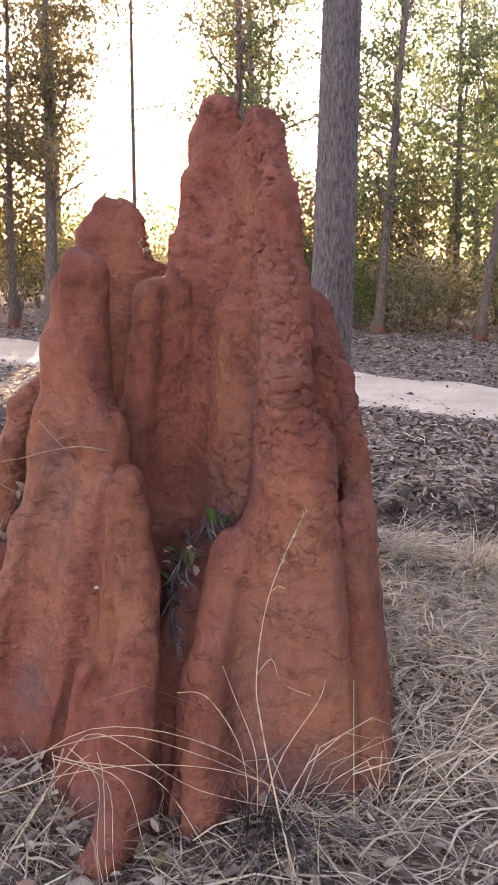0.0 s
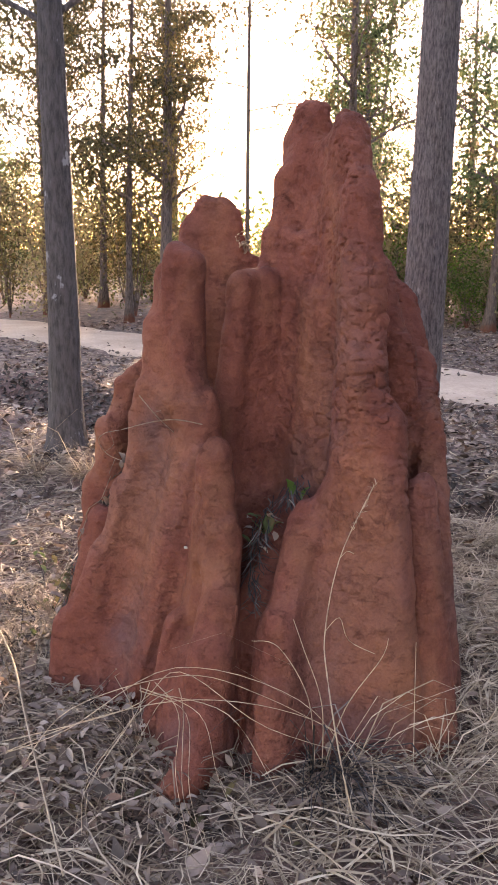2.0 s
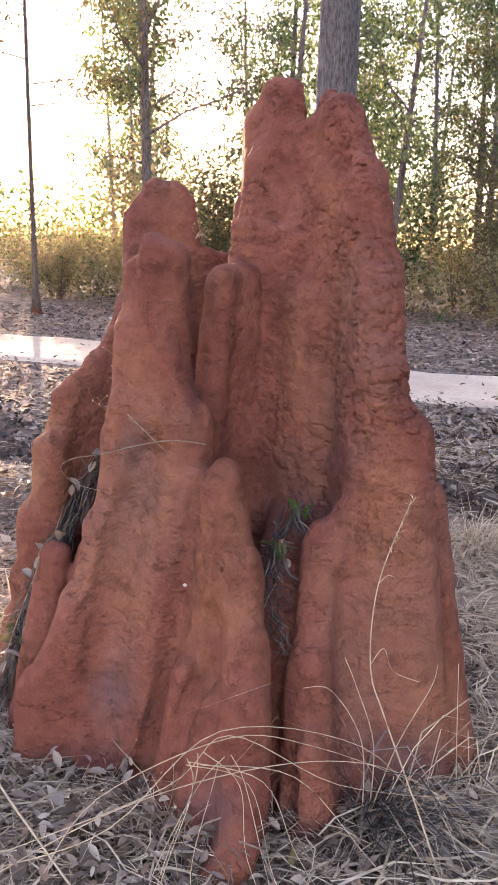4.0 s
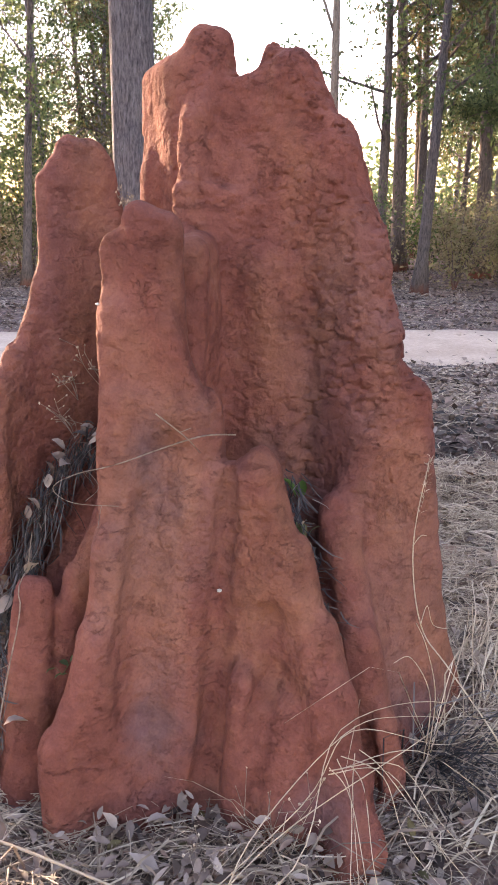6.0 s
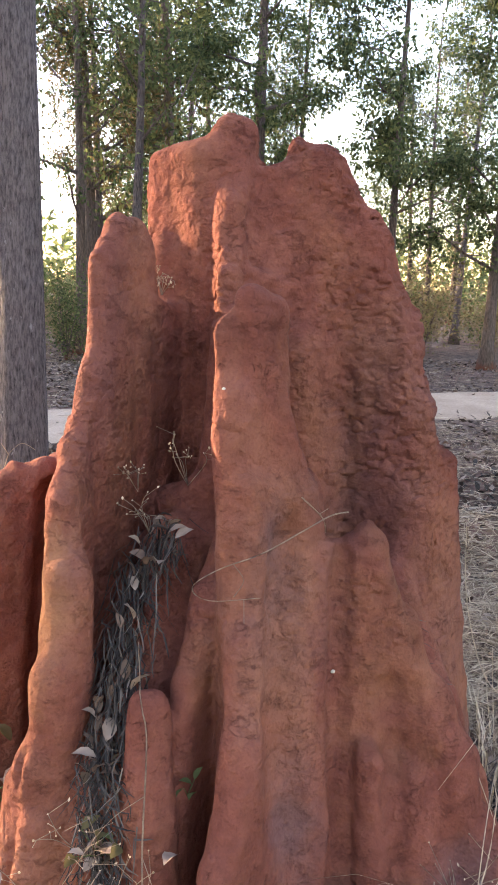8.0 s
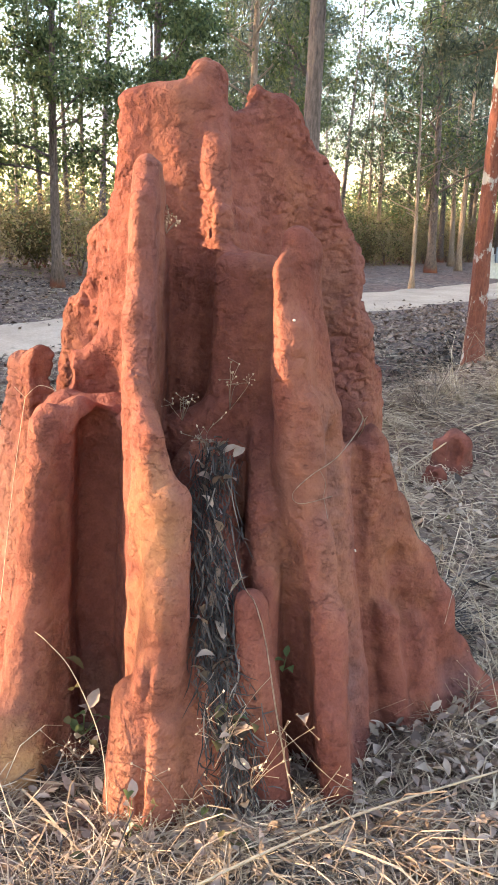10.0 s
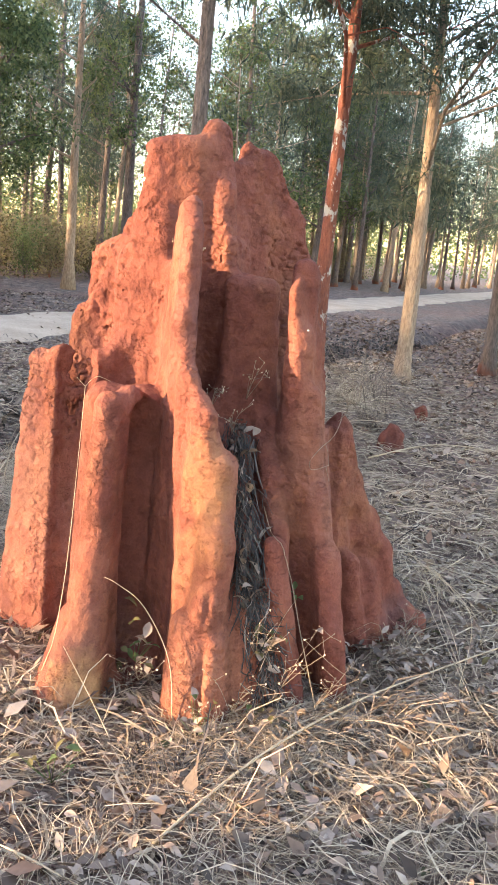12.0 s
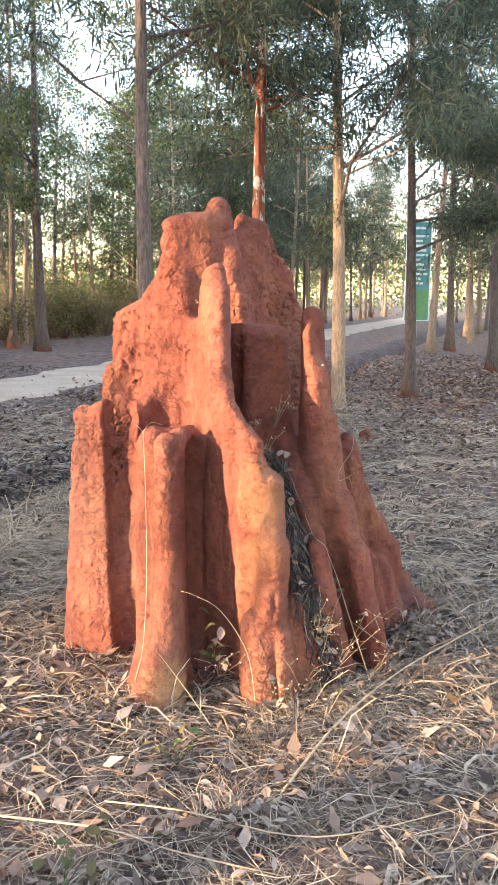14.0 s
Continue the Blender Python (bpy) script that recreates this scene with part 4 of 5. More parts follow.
stand(tree(72, 9.5, 0.12, (0.1, 0.0), BARK_TAN, LEAF_OLIVE, 0.40, 6, 3.6, per=8, up=(2.0, 3.4), label="tan-barked tree that forks into upright limbs"), 10.4, 8.3)
for row in (9.2, 13.0):
    for k in range(11):
        s = 31 + 2.9 * k + rng.uniform(-0.5, 0.5)
        n = row + rng.uniform(-0.6, 0.6) - 0.055 * (s - 6)
        put_tree(rng.choice((3, 4)), s * RD.x + n * RN.x, s * RD.y + n * RN.y)
for k in range(30):                                  # the plantation goes on along both sides of the track
    s, n = rng.uniform(34, 95), rng.choice((-1, 1)) * rng.uniform(3.0, 16) + 6.6
    n -= 0.055 * min(s - 6, 60)
    put_tree(rng.choice((3, 4, 4, 1)), s * RD.x + n * RN.x, s * RD.y + n * RN.y)

# scrub along the far side of the track
shrubs = [bush(80, 1.5, 1.3, SCRUB, 1900, label="dry tangled scrub at the edge of the wood"),
          bush(81, 1.1, 1.6, LEAF_OLIVE, 1900, label="low olive-green bush at the edge of the wood"),
          bush(82, 1.9, 1.4, LEAF_GREEN, 2100, label="leafy green bush at the edge of the wood"),
          bush(83, 1.6, 1.4, LEAF_BRIGHT, 1700, label="bright green sunlit bush among the trees")]
used = [True] * 4
thickets = [bush(84, 3.3, 2.6, LEAF_OLIVE, 5200, 0.085, "tall olive thicket lit from behind by the low sun"),
            bush(85, 2.8, 2.4, SCRUB, 4600, 0.085, "tall dry thicket at the edge of the wood"),
            bush(86, 3.6, 2.2, LEAF_GREEN, 5000, 0.085, "tall green thicket among the trees")]
spots = [(-6.5, 14.5), (-5.2, 12.9), (-3.6, 14.0), (-7.5, 17.5), (-4.4, 18.0), (1.35, 14.2), (2.4, 13.2), (3.3, 15.0), (4.9, 14.0), (6.4, 12.6), 
         (7.6, 11.2), (8.2, 13.4), (5.6, 17.0), (2.6, 18.5), (-9.5, 15.5), (-3.0, 20.5), (9.8, 10.2), (-6.0, 20.5), (4.2, 20.0)]
for i, (x, y) in enumerate(spots):
    x, y = x + 1.4 * RN.x, y + 1.4 * RN.y
    k = (0, 1, 0, 2, 0, 1)[i % 6]
    if i in (0, 1, 3):
        stand(thickets[k], x, y, i * 70.0, 0.95)
    else:
        # the sixth thicket is an added sun blocker, enlarged to shade the mound's slab
        place(thickets[k], x, y, i * 70.0, 1.2 if i == 5 else 0.75 + 0.4 * ((i * 7) % 5) / 4)
count = 0
while count < 170:
    s, n = rng.uniform(-20, 40), 12.4 + abs(rng.gauss(0, 4.5))
    n -= 0.055 * max(s - 6, 0)
    x, y = s * RD.x + n * RN.x, s * RD.y + n * RN.y
    k = rng.choice((0, 0, 0, 1, 2)) if y < 8 else rng.choice((0, 0, 0, 0, 1, 3))
    sc = rng.uniform(0.65, 1.25)
    if used[k]:
        used[k] = False
        stand(shrubs[k], x, y, rng.uniform(0, 360), sc)
    else:
        place(shrubs[k], x, y, rng.uniform(0, 360), sc)
    count += 1


def undergrowth(name, seed, clumps, per, low, high, size, mat, label):
    """Tangled scrub under the trees beyond the track: loose clumps of small leaves, thinner towards the top."""
    nr = np.random.default_rng(seed)
    s, n = nr.uniform(-26, 52, clumps), 13.0 + 15 * nr.random(clumps) ** 1.3
    n = n - 0.055 * np.clip(s - 6, 0, 60)
    x, y = s * RD.x + n * RN.x, s * RD.y + n * RN.y
    top = (low + (high - low) * nr.random(clumps) ** 1.6) * (0.8 + 0.25 * np.sin(0.7 * s) + 0.15 * np.sin(1.9 * s + 1))
    c = np.stack([x, y, height(x, y) + top * nr.random(clumps) ** 0.8], -1)
    pos = np.repeat(c, per, 0) + nr.normal(0, 1, (clumps * per, 3)) * (0.30, 0.30, 0.22)
    pos[:, 2] = np.maximum(pos[:, 2], 0.05)
    m = len(pos)
    rot = turns(nr.uniform(0, 6.28, m), nr.uniform(-1.2, 0.9, m), nr.uniform(-1.2, 1.2, m))
    v, f = scattered(*LEAF_SHAPES["leaf"], pos, rot, size * nr.uniform(0.5, 1.4, m))
    tagged(mesh_object(name, v, f, mat, smooth=False), label, "undergrowth", kind="stuff")


undergrowth("dry_undergrowth", 61, 1900, 46, 0.8, 3.0, 0.10, SCRUB, "dry tangled undergrowth at the edge of the wood")
undergrowth("green_undergrowth", 62, 620, 44, 1.2, 3.8, 0.11, LEAF_GREEN, "green undergrowth between the trunks")
undergrowth("olive_undergrowth", 63, 420, 44, 1.0, 3.4, 0.11, LEAF_OLIVE, "olive undergrowth between the trunks")


def far_woods():
    """Dense foliage far behind the trunks, along the whole horizon beyond the track."""
    nr = np.random.default_rng(9)
    n = 76000
    s, w = nr.uniform(-70, 110, n), nr.uniform(30, 52, n)
    w = w - 0.055 * np.clip(s - 6, 0, None)
    z = nr.beta(1.1, 1.5, n) * (6.5 + 3.0 * np.sin(s * 0.35) + 1.5 * np.sin(s * 0.9 + 2))
    pos = np.stack([s * RD.x + w * RN.x, s * RD.y + w * RN.y, np.abs(z)], -1)
    az = np.arctan2(pos[:, 0], pos[:, 1] + 3)
    pos = pos[(np.abs(az - 0.03) > 0.13) | (pos[:, 2] < 4.5)]
    az = np.arctan2(pos[:, 0] + 2, pos[:, 1] + 1)
    pos = pos[(az < 0.5) | (az > 2.1) | (pos[:, 2] < np.where((az > 0.71) & (az < 0.87), 2.4, 4.4))]
    m = 52000
    s, w = nr.uniform(62, 135, m), nr.uniform(-60, 34, m)
    near = np.stack([s * RD.x + w * RN.x, s * RD.y + w * RN.y, nr.beta(1.3, 1.2, m) * (8 + 2 * np.sin(s * 0.4))], -1)
    pos = np.concatenate([pos, near])
    n = len(pos)
    rot = turns(nr.uniform(0, 6.28, n), nr.uniform(-1.2, 0.9, n), nr.uniform(-1.2, 1.2, n))
    sv, sf = LEAF_SHAPES["leaf"]
    v, f = scattered(sv, sf, pos, rot, 0.42 * nr.uniform(0.5, 1.4, n))
    tagged(mesh_object("far_woods", v, f, LEAF_GREEN, smooth=False), "dense green woodland far behind the track", "woodland", kind="stuff")


far_woods()



# ---- ground cover ----
LEAF7 = ([(0, 0, 0), (0.13, 0.16, 0.07), (0.22, 0.42, 0.12), (0.16, 0.72, 0.10), (0, 1, -0.04), (-0.15, 0.72, 0.08), (-0.22, 0.42, 0.10), (-0.13, 0.16, 0.06), (0, 0.3, 0.02), (0, 0.66, 0.04)],
         [(0, 1, 8), (1, 2, 8), (2, 9, 8), (2, 3, 9), (3, 4, 9), (4, 5, 9), (5, 6, 9), (6, 8, 9), (6, 7, 8), (7, 0, 8)])


def ground_z(x, y):
    near = np.clip(1.2 - np.hypot(x, y) / 14, 0, 1)
    return height(x, y) + near * 0.012 * lattice_noise(x.shape, (x + 40, y + 40, x * 0 + 3), 0.13, 5) + near * 0.02 * lattice_noise(x.shape, (x + 40, y + 40, x * 0 + 3), 0.5, 6)


def outside_mound(x, y, z=0.03, gap=0.0):
    i = np.clip(((np.stack([x, y, np.full_like(x, z)], -1) - LOW) / VOX).astype(int), 0, DIM - 1)
    inside = (x > LOW[0]) & (x < HIGH[0]) & (y > LOW[1]) & (y < HIGH[1])
    return ~inside | (field[tuple(i.T)] > gap)


def spread(rng, n, centre, reach, power=0.75):
    a, r = rng.uniform(0, 2 * math.pi, n), reach * rng.uniform(0, 1, n) ** power
    x, y = centre[0] + r * np.cos(a), centre[1] + r * np.sin(a)
    s = x * RD.x + y * RD.y
    c = x * RN.x + y * RN.y + 0.055 * np.clip(s - 6, 0, 60)
    ok = outside_mound(x, y) & ((c < ROAD_NEAR - 0.1) | (c > ROAD_FAR + 0.2) | (rng.random(n) < 0.02 + 0.45 * np.exp(-np.minimum(np.abs(c - ROAD_NEAR), np.abs(c - ROAD_FAR)) / 0.22)))
    return x[ok], y[ok]


def leaf_litter(name, seed, n, centre, reach, size, mat, label, lift=0.02, shape=LEAF7):
    rng = np.random.default_rng(seed)
    x, y = spread(rng, n, centre, reach)
    m = len(x)
    z = ground_z(x, y) + rng.uniform(0.002, lift, m)
    rot = turns(rng.uniform(0, 6.28, m), rng.normal(0, 0.35, m), rng.normal(0, 0.45, m))
    sc = np.stack([rng.uniform(0.75, 1.2, m), np.ones(m), rng.uniform(0.4, 2.2, m)], -1) * (size * rng.uniform(0.5, 1.3, m))[:, None]
    v, f = scattered(*shape, np.stack([x, y, z], -1), rot, sc)
    tagged(mesh_object(name, v, f, mat), label, "leaf litter", kind="stuff")


def blades(x, y, z, yaw, length, width, rise, curl, droop=0.0):
    """Thin bent strips: n blades of four cross-sections each."""
    n = len(x)
    t = np.array([0, 0.33, 0.67, 1.0])[None]
    L = length[:, None]
    kink = np.sin(np.outer(x * 911.0 + y * 577.0, [1.0, 1.7, 2.9, 4.3])) * 0.13
    ang = yaw[:, None] + 0.55 * curl[:, None] * (t - 0.5) + 0.8 * kink
    dx, dy = np.cos(ang) * L * t, np.sin(ang) * L * t
    up = rise[:, None] * L * (t - droop * t * t)
    px, py, pz = x[:, None] + dx, y[:, None] + dy, z[:, None] + up
    w = width[:, None] * np.array([0.9, 1.0, 0.8, 0.25])[None]
    sx, sy = -np.sin(ang) * w, np.cos(ang) * w
    lift = 0.35 * w
    a = np.stack([px - sx, py - sy, pz - lift], -1)
    b = np.stack([px + sx, py + sy, pz + lift], -1)
    v = np.stack([a, b], 2).reshape(-1, 3)
    base = (np.arange(n) * 8)[:, None, None]
    q = np.array([[0, 1, 3, 2], [2, 3, 5, 4], [4, 5, 7, 6]])[None]
    return v, (base + q).reshape(-1, 4)


def straw_layer(name, seed, n, centre, reach, long, width, mat, label, lift=0.03, rise=0.15):
    rng = np.random.default_rng(seed)
    x, y = spread(rng, n, centre, reach)
    m = len(x)
    z = ground_z(x, y) + rng.uniform(0.002, lift, m)
    v, f = blades(x, y, z, rng.uniform(0, 6.28, m), long * rng.uniform(0.35, 1.3, m), width * rng.uniform(0.6, 1.4, m),
                  np.abs(rng.normal(0, rise, m)), rng.normal(0, 0.7, m), 0.9)
    tagged(mesh_object(name, v, f, mat, smooth=False), label, "dry grass", kind="stuff")


def grass_tuft(seed, x, y, n, tall, lean, mat, label, spread_r=0.05):
    """A clump of dry blades from one root: bent ones, standing ones and a few long stalks."""
    rng = np.random.default_rng(seed)
    root = new("grass_tuft")
    for name, share, rise, ln, thick in (("bent_growth", 0.55, (0.2, 0.9), (0.5, 1.2), 1.0), ("upright_growth", 0.38, (0.9, 2.2), (0.45, 1.0), 0.9), ("stalk_spray", 0.07, (0.8, 2.6), (1.0, 1.45), 1.25)):
        k = max(2, int(n * share))
        a = rng.uniform(0, 6.28, k)
        bx, by = x + rng.normal(0, spread_r, k), y + rng.normal(0, spread_r, k)
        v, f = blades(bx, by, ground_z(bx, by) - 0.004, np.where(rng.random(k) < 0.65, lean + rng.normal(0, 0.8, k), a), tall * rng.uniform(*ln, k), thick * rng.uniform(0.0010, 0.0023, k),
                      rng.uniform(*rise, k), rng.normal(0, 0.5, k), 0.75)
        mesh_object(name, v, f, mat, root, smooth=False)
    tagged(root, label, "grass tuft", "dry grass tufts")


straw_layer("straw", 1, 34000, (-0.9, -0.3), 3.7, 0.23, 0.0012, STRAW, "pale dry straw strewn on the ground", 0.05, 0.16)
straw_layer("fine_straw", 2, 30000, (-0.8, -0.4), 3.5, 0.13, 0.0011, STRAW_GREY, "grey needle litter under the straw", 0.03, 0.10)
straw_layer("bank_straw", 3, 18000, (3.2, -1.6), 4.6, 0.28, 0.0026, STRAW, "dry straw on the ditch bank", 0.06, 0.3)
straw_layer("verge_straw", 4, 26000, (2.5, 2.5), 10.5, 0.22, 0.0042, STRAW, "dry grass and straw along the track", 0.03, 0.2)
straw_layer("bank_hay", 11, 17000, (1.55, 0.25), 1.45, 0.17, 0.0019, STRAW, "mat of pale hay on the bank behind the mound", 0.07, 0.35)
leaf_litter("fallen_leaves", 5, 8500, (-0.9, -0.5), 3.4, 0.045, LEAF_DRY, "grey-brown fallen leaves on the ground", 0.05)
leaf_litter("brown_leaves", 12, 10000, (-0.9, -0.4), 3.6, 0.046, LEAF_BROWN, "brown crumpled leaves among the straw", 0.04)
leaf_litter("verge_leaves", 6, 48000, (3.0, 3.0), 13.0, 0.085, LEAF_BROWN, "fallen leaves along the track", 0.04, LEAF_SHAPES["leaf"])
leaf_litter("pale_verge_leaves", 13, 52000, (3.0, 3.0), 13.0, 0.08, LEAF_DRY, "pale bleached leaves along the track", 0.05, LEAF_SHAPES["leaf"])
leaf_litter("green_fallen_leaves", 7, 420, (-0.7, -0.8), 2.6, 0.06, LEAF_OLIVE, "a few fallen leaves still green", 0.04)
leaf_litter("foot_leaves", 8, 520, (-0.62, -0.95), 0.55, 0.047, LEAF_DRY, "fallen leaves heaped at the mound's foot", 0.09)


def ditch_litter():
    """Leaves that fill the ditch along its whole length, its shade put into their colour."""
    rng = np.random.default_rng(9)
    m = 15000
    s, n = rng.uniform(-10, 16, m), DITCH + 0.1 + rng.normal(0, 0.36, m)
    n = n + 0.15 * np.sin(0.8 * s) - 0.055 * np.clip(s - 6, 0, 60)
    x, y = s * RD.x + n * RN.x, s * RD.y + n * RN.y
    z = ground_z(x, y) + rng.uniform(0.003, 0.05, m)
    rot = turns(rng.uniform(0, 6.28, m), rng.normal(0, 0.5, m), rng.normal(0, 0.6, m))
    v, f = scattered(*LEAF7, np.stack([x, y, z], -1), rot, 0.085 * rng.uniform(0.5, 1.3, m))
    tagged(mesh_object("ditch_leaves", v, f, LEAF_DARK), "leaves filling the ditch, darkened by painted shade", "leaf litter", kind="stuff")


ditch_litter()
leaf_litter("reddish_leaves", 10, 16000, (9.0, -9.0), 7.5, 0.10, LEAF_RED, "reddish leaf litter under the plantation trees", 0.04)

for i, (x, y, n, tall, lean, mat, lab) in enumerate([
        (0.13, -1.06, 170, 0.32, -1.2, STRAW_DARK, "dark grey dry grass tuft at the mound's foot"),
        (0.20, -1.05, 70, 0.42, -0.6, STRAW, "pale dry grass tuft at the mound's foot"),
        (-0.33, -1.12, 50, 0.27, -0.9, STRAW_GREY, "pale dry grass bent over the mound's toe"),
        (-0.45, -1.00, 46, 0.26, 2.6, STRAW, "pale dry grass beside the mound's toe"),
        (0.50, -1.02, 60, 0.36, -0.4, STRAW, "pale dry grass beside the mound"),
        (0.72, -0.80, 60, 0.34, -0.2, STRAW, "pale dry grass beside the mound"),
        (-0.78, 0.46, 70, 0.18, 2.6, STRAW, "short sunlit dry grass at the mound's foot"),
        (-0.60, 0.55, 60, 0.16, 2.0, STRAW, "short sunlit dry grass at the mound's foot"),
        (-1.02, -0.05, 60, 0.24, 3.4, STRAW_GREY, "grey dry grass at the mound's foot"),
        (-0.95, -0.62, 70, 0.30, 3.8, STRAW_GREY, "grey dry grass at the mound's foot"),
        (-1.35, 0.05, 60, 0.22, -1.4, LEAF_RED, "reddish dry grass clump in the litter"),
        (-1.25, 0.15, 44, 0.20, 0.4, LEAF_RED, "reddish dry grass clump in the litter"),
        (3.35, -2.0, 220, 0.6, 0.4, STRAW_GREY, "heap of dry grass on the ditch bank"),
        (3.75, -2.35, 260, 0.7, 0.9, STRAW, "heap of dry grass on the ditch bank"),
        (4.1, -2.9, 260, 0.7, 1.4, STRAW, "heap of dry grass on the ditch bank"),
        (3.6, -2.9, 220, 0.6, 2.2, STRAW_GREY, "heap of dry grass on the ditch bank"),
        (4.6, -3.4, 260, 0.7, 0.2, STRAW_GREY, "heap of dry grass on the ditch bank"),
        (1.15, 0.95, 140, 0.4, -0.5, STRAW, "heap of dry grass behind the mound"),
        (1.4, 0.6, 140, 0.4, 0.5, STRAW, "heap of dry grass behind the mound"),
        (-1.6, 2.35, 110, 0.4, -1.5, STRAW, "sunlit dry grass under a tree"),
        (-1.2, 2.2, 110, 0.4, -2.5, STRAW, "sunlit dry grass under a tree")]):
    grass_tuft(100 + i, x, y, n, tall, lean, mat, lab)


def smooth_path(points, per=6):
    p = np.array(points, float)
    out = []
    for i in range(len(p) - 1):
        a, b, c, d = p[max(i - 1, 0)], p[i], p[i + 1], p[min(i + 2, len(p) - 1)]
        for t in np.linspace(0, 1, per, endpoint=False):
            out.append(0.5 * (2 * b + (c - a) * t + (2 * a - 5 * b + 4 * c - d) * t ** 2 + (3 * b - a - 3 * c + d) * t ** 3))
    return out + [p[-1]]


def clear(p, gap=0.006):
    """A point moved out of the mound, to just above its surface."""
    p = np.array(p, float)
    for _ in range(40):
        i = np.round((p - LOW) / VOX).astype(int)
        if (i < 1).any() or (i >= DIM - 1).any() or field[tuple(i)] >= gap:
            break
        g = np.array([field[tuple(i + e)] - field[tuple(i - e)] for e in np.eye(3, dtype=int)])
        p = p + g / (np.linalg.norm(g) + 1e-9) * 0.004
    return p


def dry_stem(name, points, r0, r1, label, head=None, twigs=(), mat=STRAW):
    """A single dry stalk, with side twigs and a seed head where it has them."""
    pts = [clear(p) for p in smooth_path(points)]
    n = len(pts)
    root = new(name)
    v, f = tube(pts, [r0 + (r1 - r0) * i / (n - 1) for i in range(n)], 5)
    mesh_object("stalk", v, f, mat, root)
    for tw in twigs:
        q = [clear(p) for p in smooth_path(tw, 4)]
        v, f = tube(q, [r1 * 0.9] * len(q), 4)
        mesh_object("twig", v, f, mat, root)
    if head:
        rng = np.random.default_rng(len(pts) + 3)
        at, axis, ln, k = head
        t = rng.uniform(0, 1, k)
        pos = np.array(at) + np.outer(t, np.array(axis) * ln)
        rot = turns(rng.uniform(0, 6.28, k), rng.uniform(0.3, 1.3, k), rng.uniform(-0.5, 0.5, k))
        sv, sf = LEAF_SHAPES["needle"]
        v, f = scattered(sv, sf, pos, rot, np.full(k, 0.022))
        mesh_object("seed_head", v, f, mat, root, smooth=False)
    return tagged(root, label, "dry stem", "dry stems")


dry_stem("seed_stem", [(0.20, -1.34, 0.0), (0.15, -1.25, 0.195), (0.12, -1.10, 0.363), (0.118, -1.00, 0.46), (0.16, -0.93, 0.664), (0.256, -0.90, 0.885)], 0.0028, 0.0014,
         "tall pale grass stalk with a feathery seed head", ((0.195, -0.922, 0.745), (0.41, 0.12, 0.90), 0.16, 46), [[(0.16, -0.93, 0.664), (0.18, -0.94, 0.69), (0.20, -0.945, 0.685)], [(0.118, -1.00, 0.46), (0.16, -0.99, 0.50), (0.19, -0.995, 0.43), (0.27, -1.0, 0.39)]])
dry_stem("grass_stalk", [(0.40, -1.04, 0.0), (0.395, -1.02, 0.2), (0.39, -1.0, 0.43)], 0.002, 0.001, "upright pale grass stalk against the mound")
dry_stem("grass_stalk", [(0.10, -1.05, 0.02), (0.07, -1.08, 0.28), (-0.02, -1.07, 0.44), (-0.10, -1.07, 0.46)], 0.002, 0.001, "arched dry grass stalk in the tuft")
dry_stem("grass_stalk", [(0.12, -1.05, 0.02), (0.11, -1.07, 0.26), (0.05, -1.07, 0.44), (0.02, -1.05, 0.52)], 0.002, 0.001, "upright dry grass stalk in the tuft")
dry_stem("grass_stalk", [(0.12, -1.05, 0.02), (0.18, -1.07, 0.25), (0.28, -1.05, 0.40), (0.30, -1.04, 0.46)], 0.002, 0.001, "upright dry grass stalk in the tuft")
# bundle of straw lying over the toe of the mound
rng = random.Random(12)
for i in range(4):
    j = lambda s=0.09: rng.uniform(-s, s)
    dry_stem("bent_straw", [(-0.85 + j(0.1), -1.06 + j(0.06), 0.05 + j(0.02)), (-0.55 + j(), -1.12 + j(), 0.27 + j()), (-0.28 + j(), -1.14 + j(), 0.37 + j(0.02)),
                            (0.02 + j(), -1.16 + j(), 0.29 + j()), (0.30 + j(0.1), -1.20 + j(0.06), 0.13 + j(0.05))], 0.0017, 0.0008, "pale straw bent over the toe of the mound")
for i in range(9):
    e = rng.uniform(-0.3, 0.4)
    dry_stem("bent_straw", [(-0.36 + rng.uniform(-.06, .06), -1.13, 0.34 + rng.uniform(-.03, .03)), (-0.30 + 0.4 * e, -1.20, 0.30), (-0.30 + 0.8 * e, -1.27 - rng.uniform(0, .1), 0.16), (-0.25 + e, -1.32 - rng.uniform(0, .16), 0.03)],
             0.0014, 0.0007, "pale straw hanging down beside the toe of the mound")
# thin twigs and vines on the mound
dry_stem("dead_twig", [(-0.48, -0.60, 1.09), (-0.42, -0.635, 1.03), (-0.365, -0.63, 0.975)], 0.0022, 0.0012, "thin dead twig stuck to the mound", None, [[(-0.43, -0.63, 1.04), (-0.405, -0.645, 1.05)]], BARK_TAN)
dry_stem("dead_vine", [(-0.27, -0.66, 1.01), (-0.36, -0.64, 1.02), (-0.45, -0.60, 1.0), (-0.55, -0.53, 0.96), (-0.62, -0.45, 0.93), (-0.655, -0.40, 0.89), (-0.62, -0.43, 0.85), (-0.55, -0.53, 0.85)], 0.0022, 0.0010,
         "thin dead vine curling off the mound", None, [[(-0.60, -0.48, 0.94), (-0.585, -0.50, 0.90), (-0.62, -0.49, 0.87)], [(-0.58, -0.50, 0.85), (-0.60, -0.51, 0.80)]], BARK_TAN)
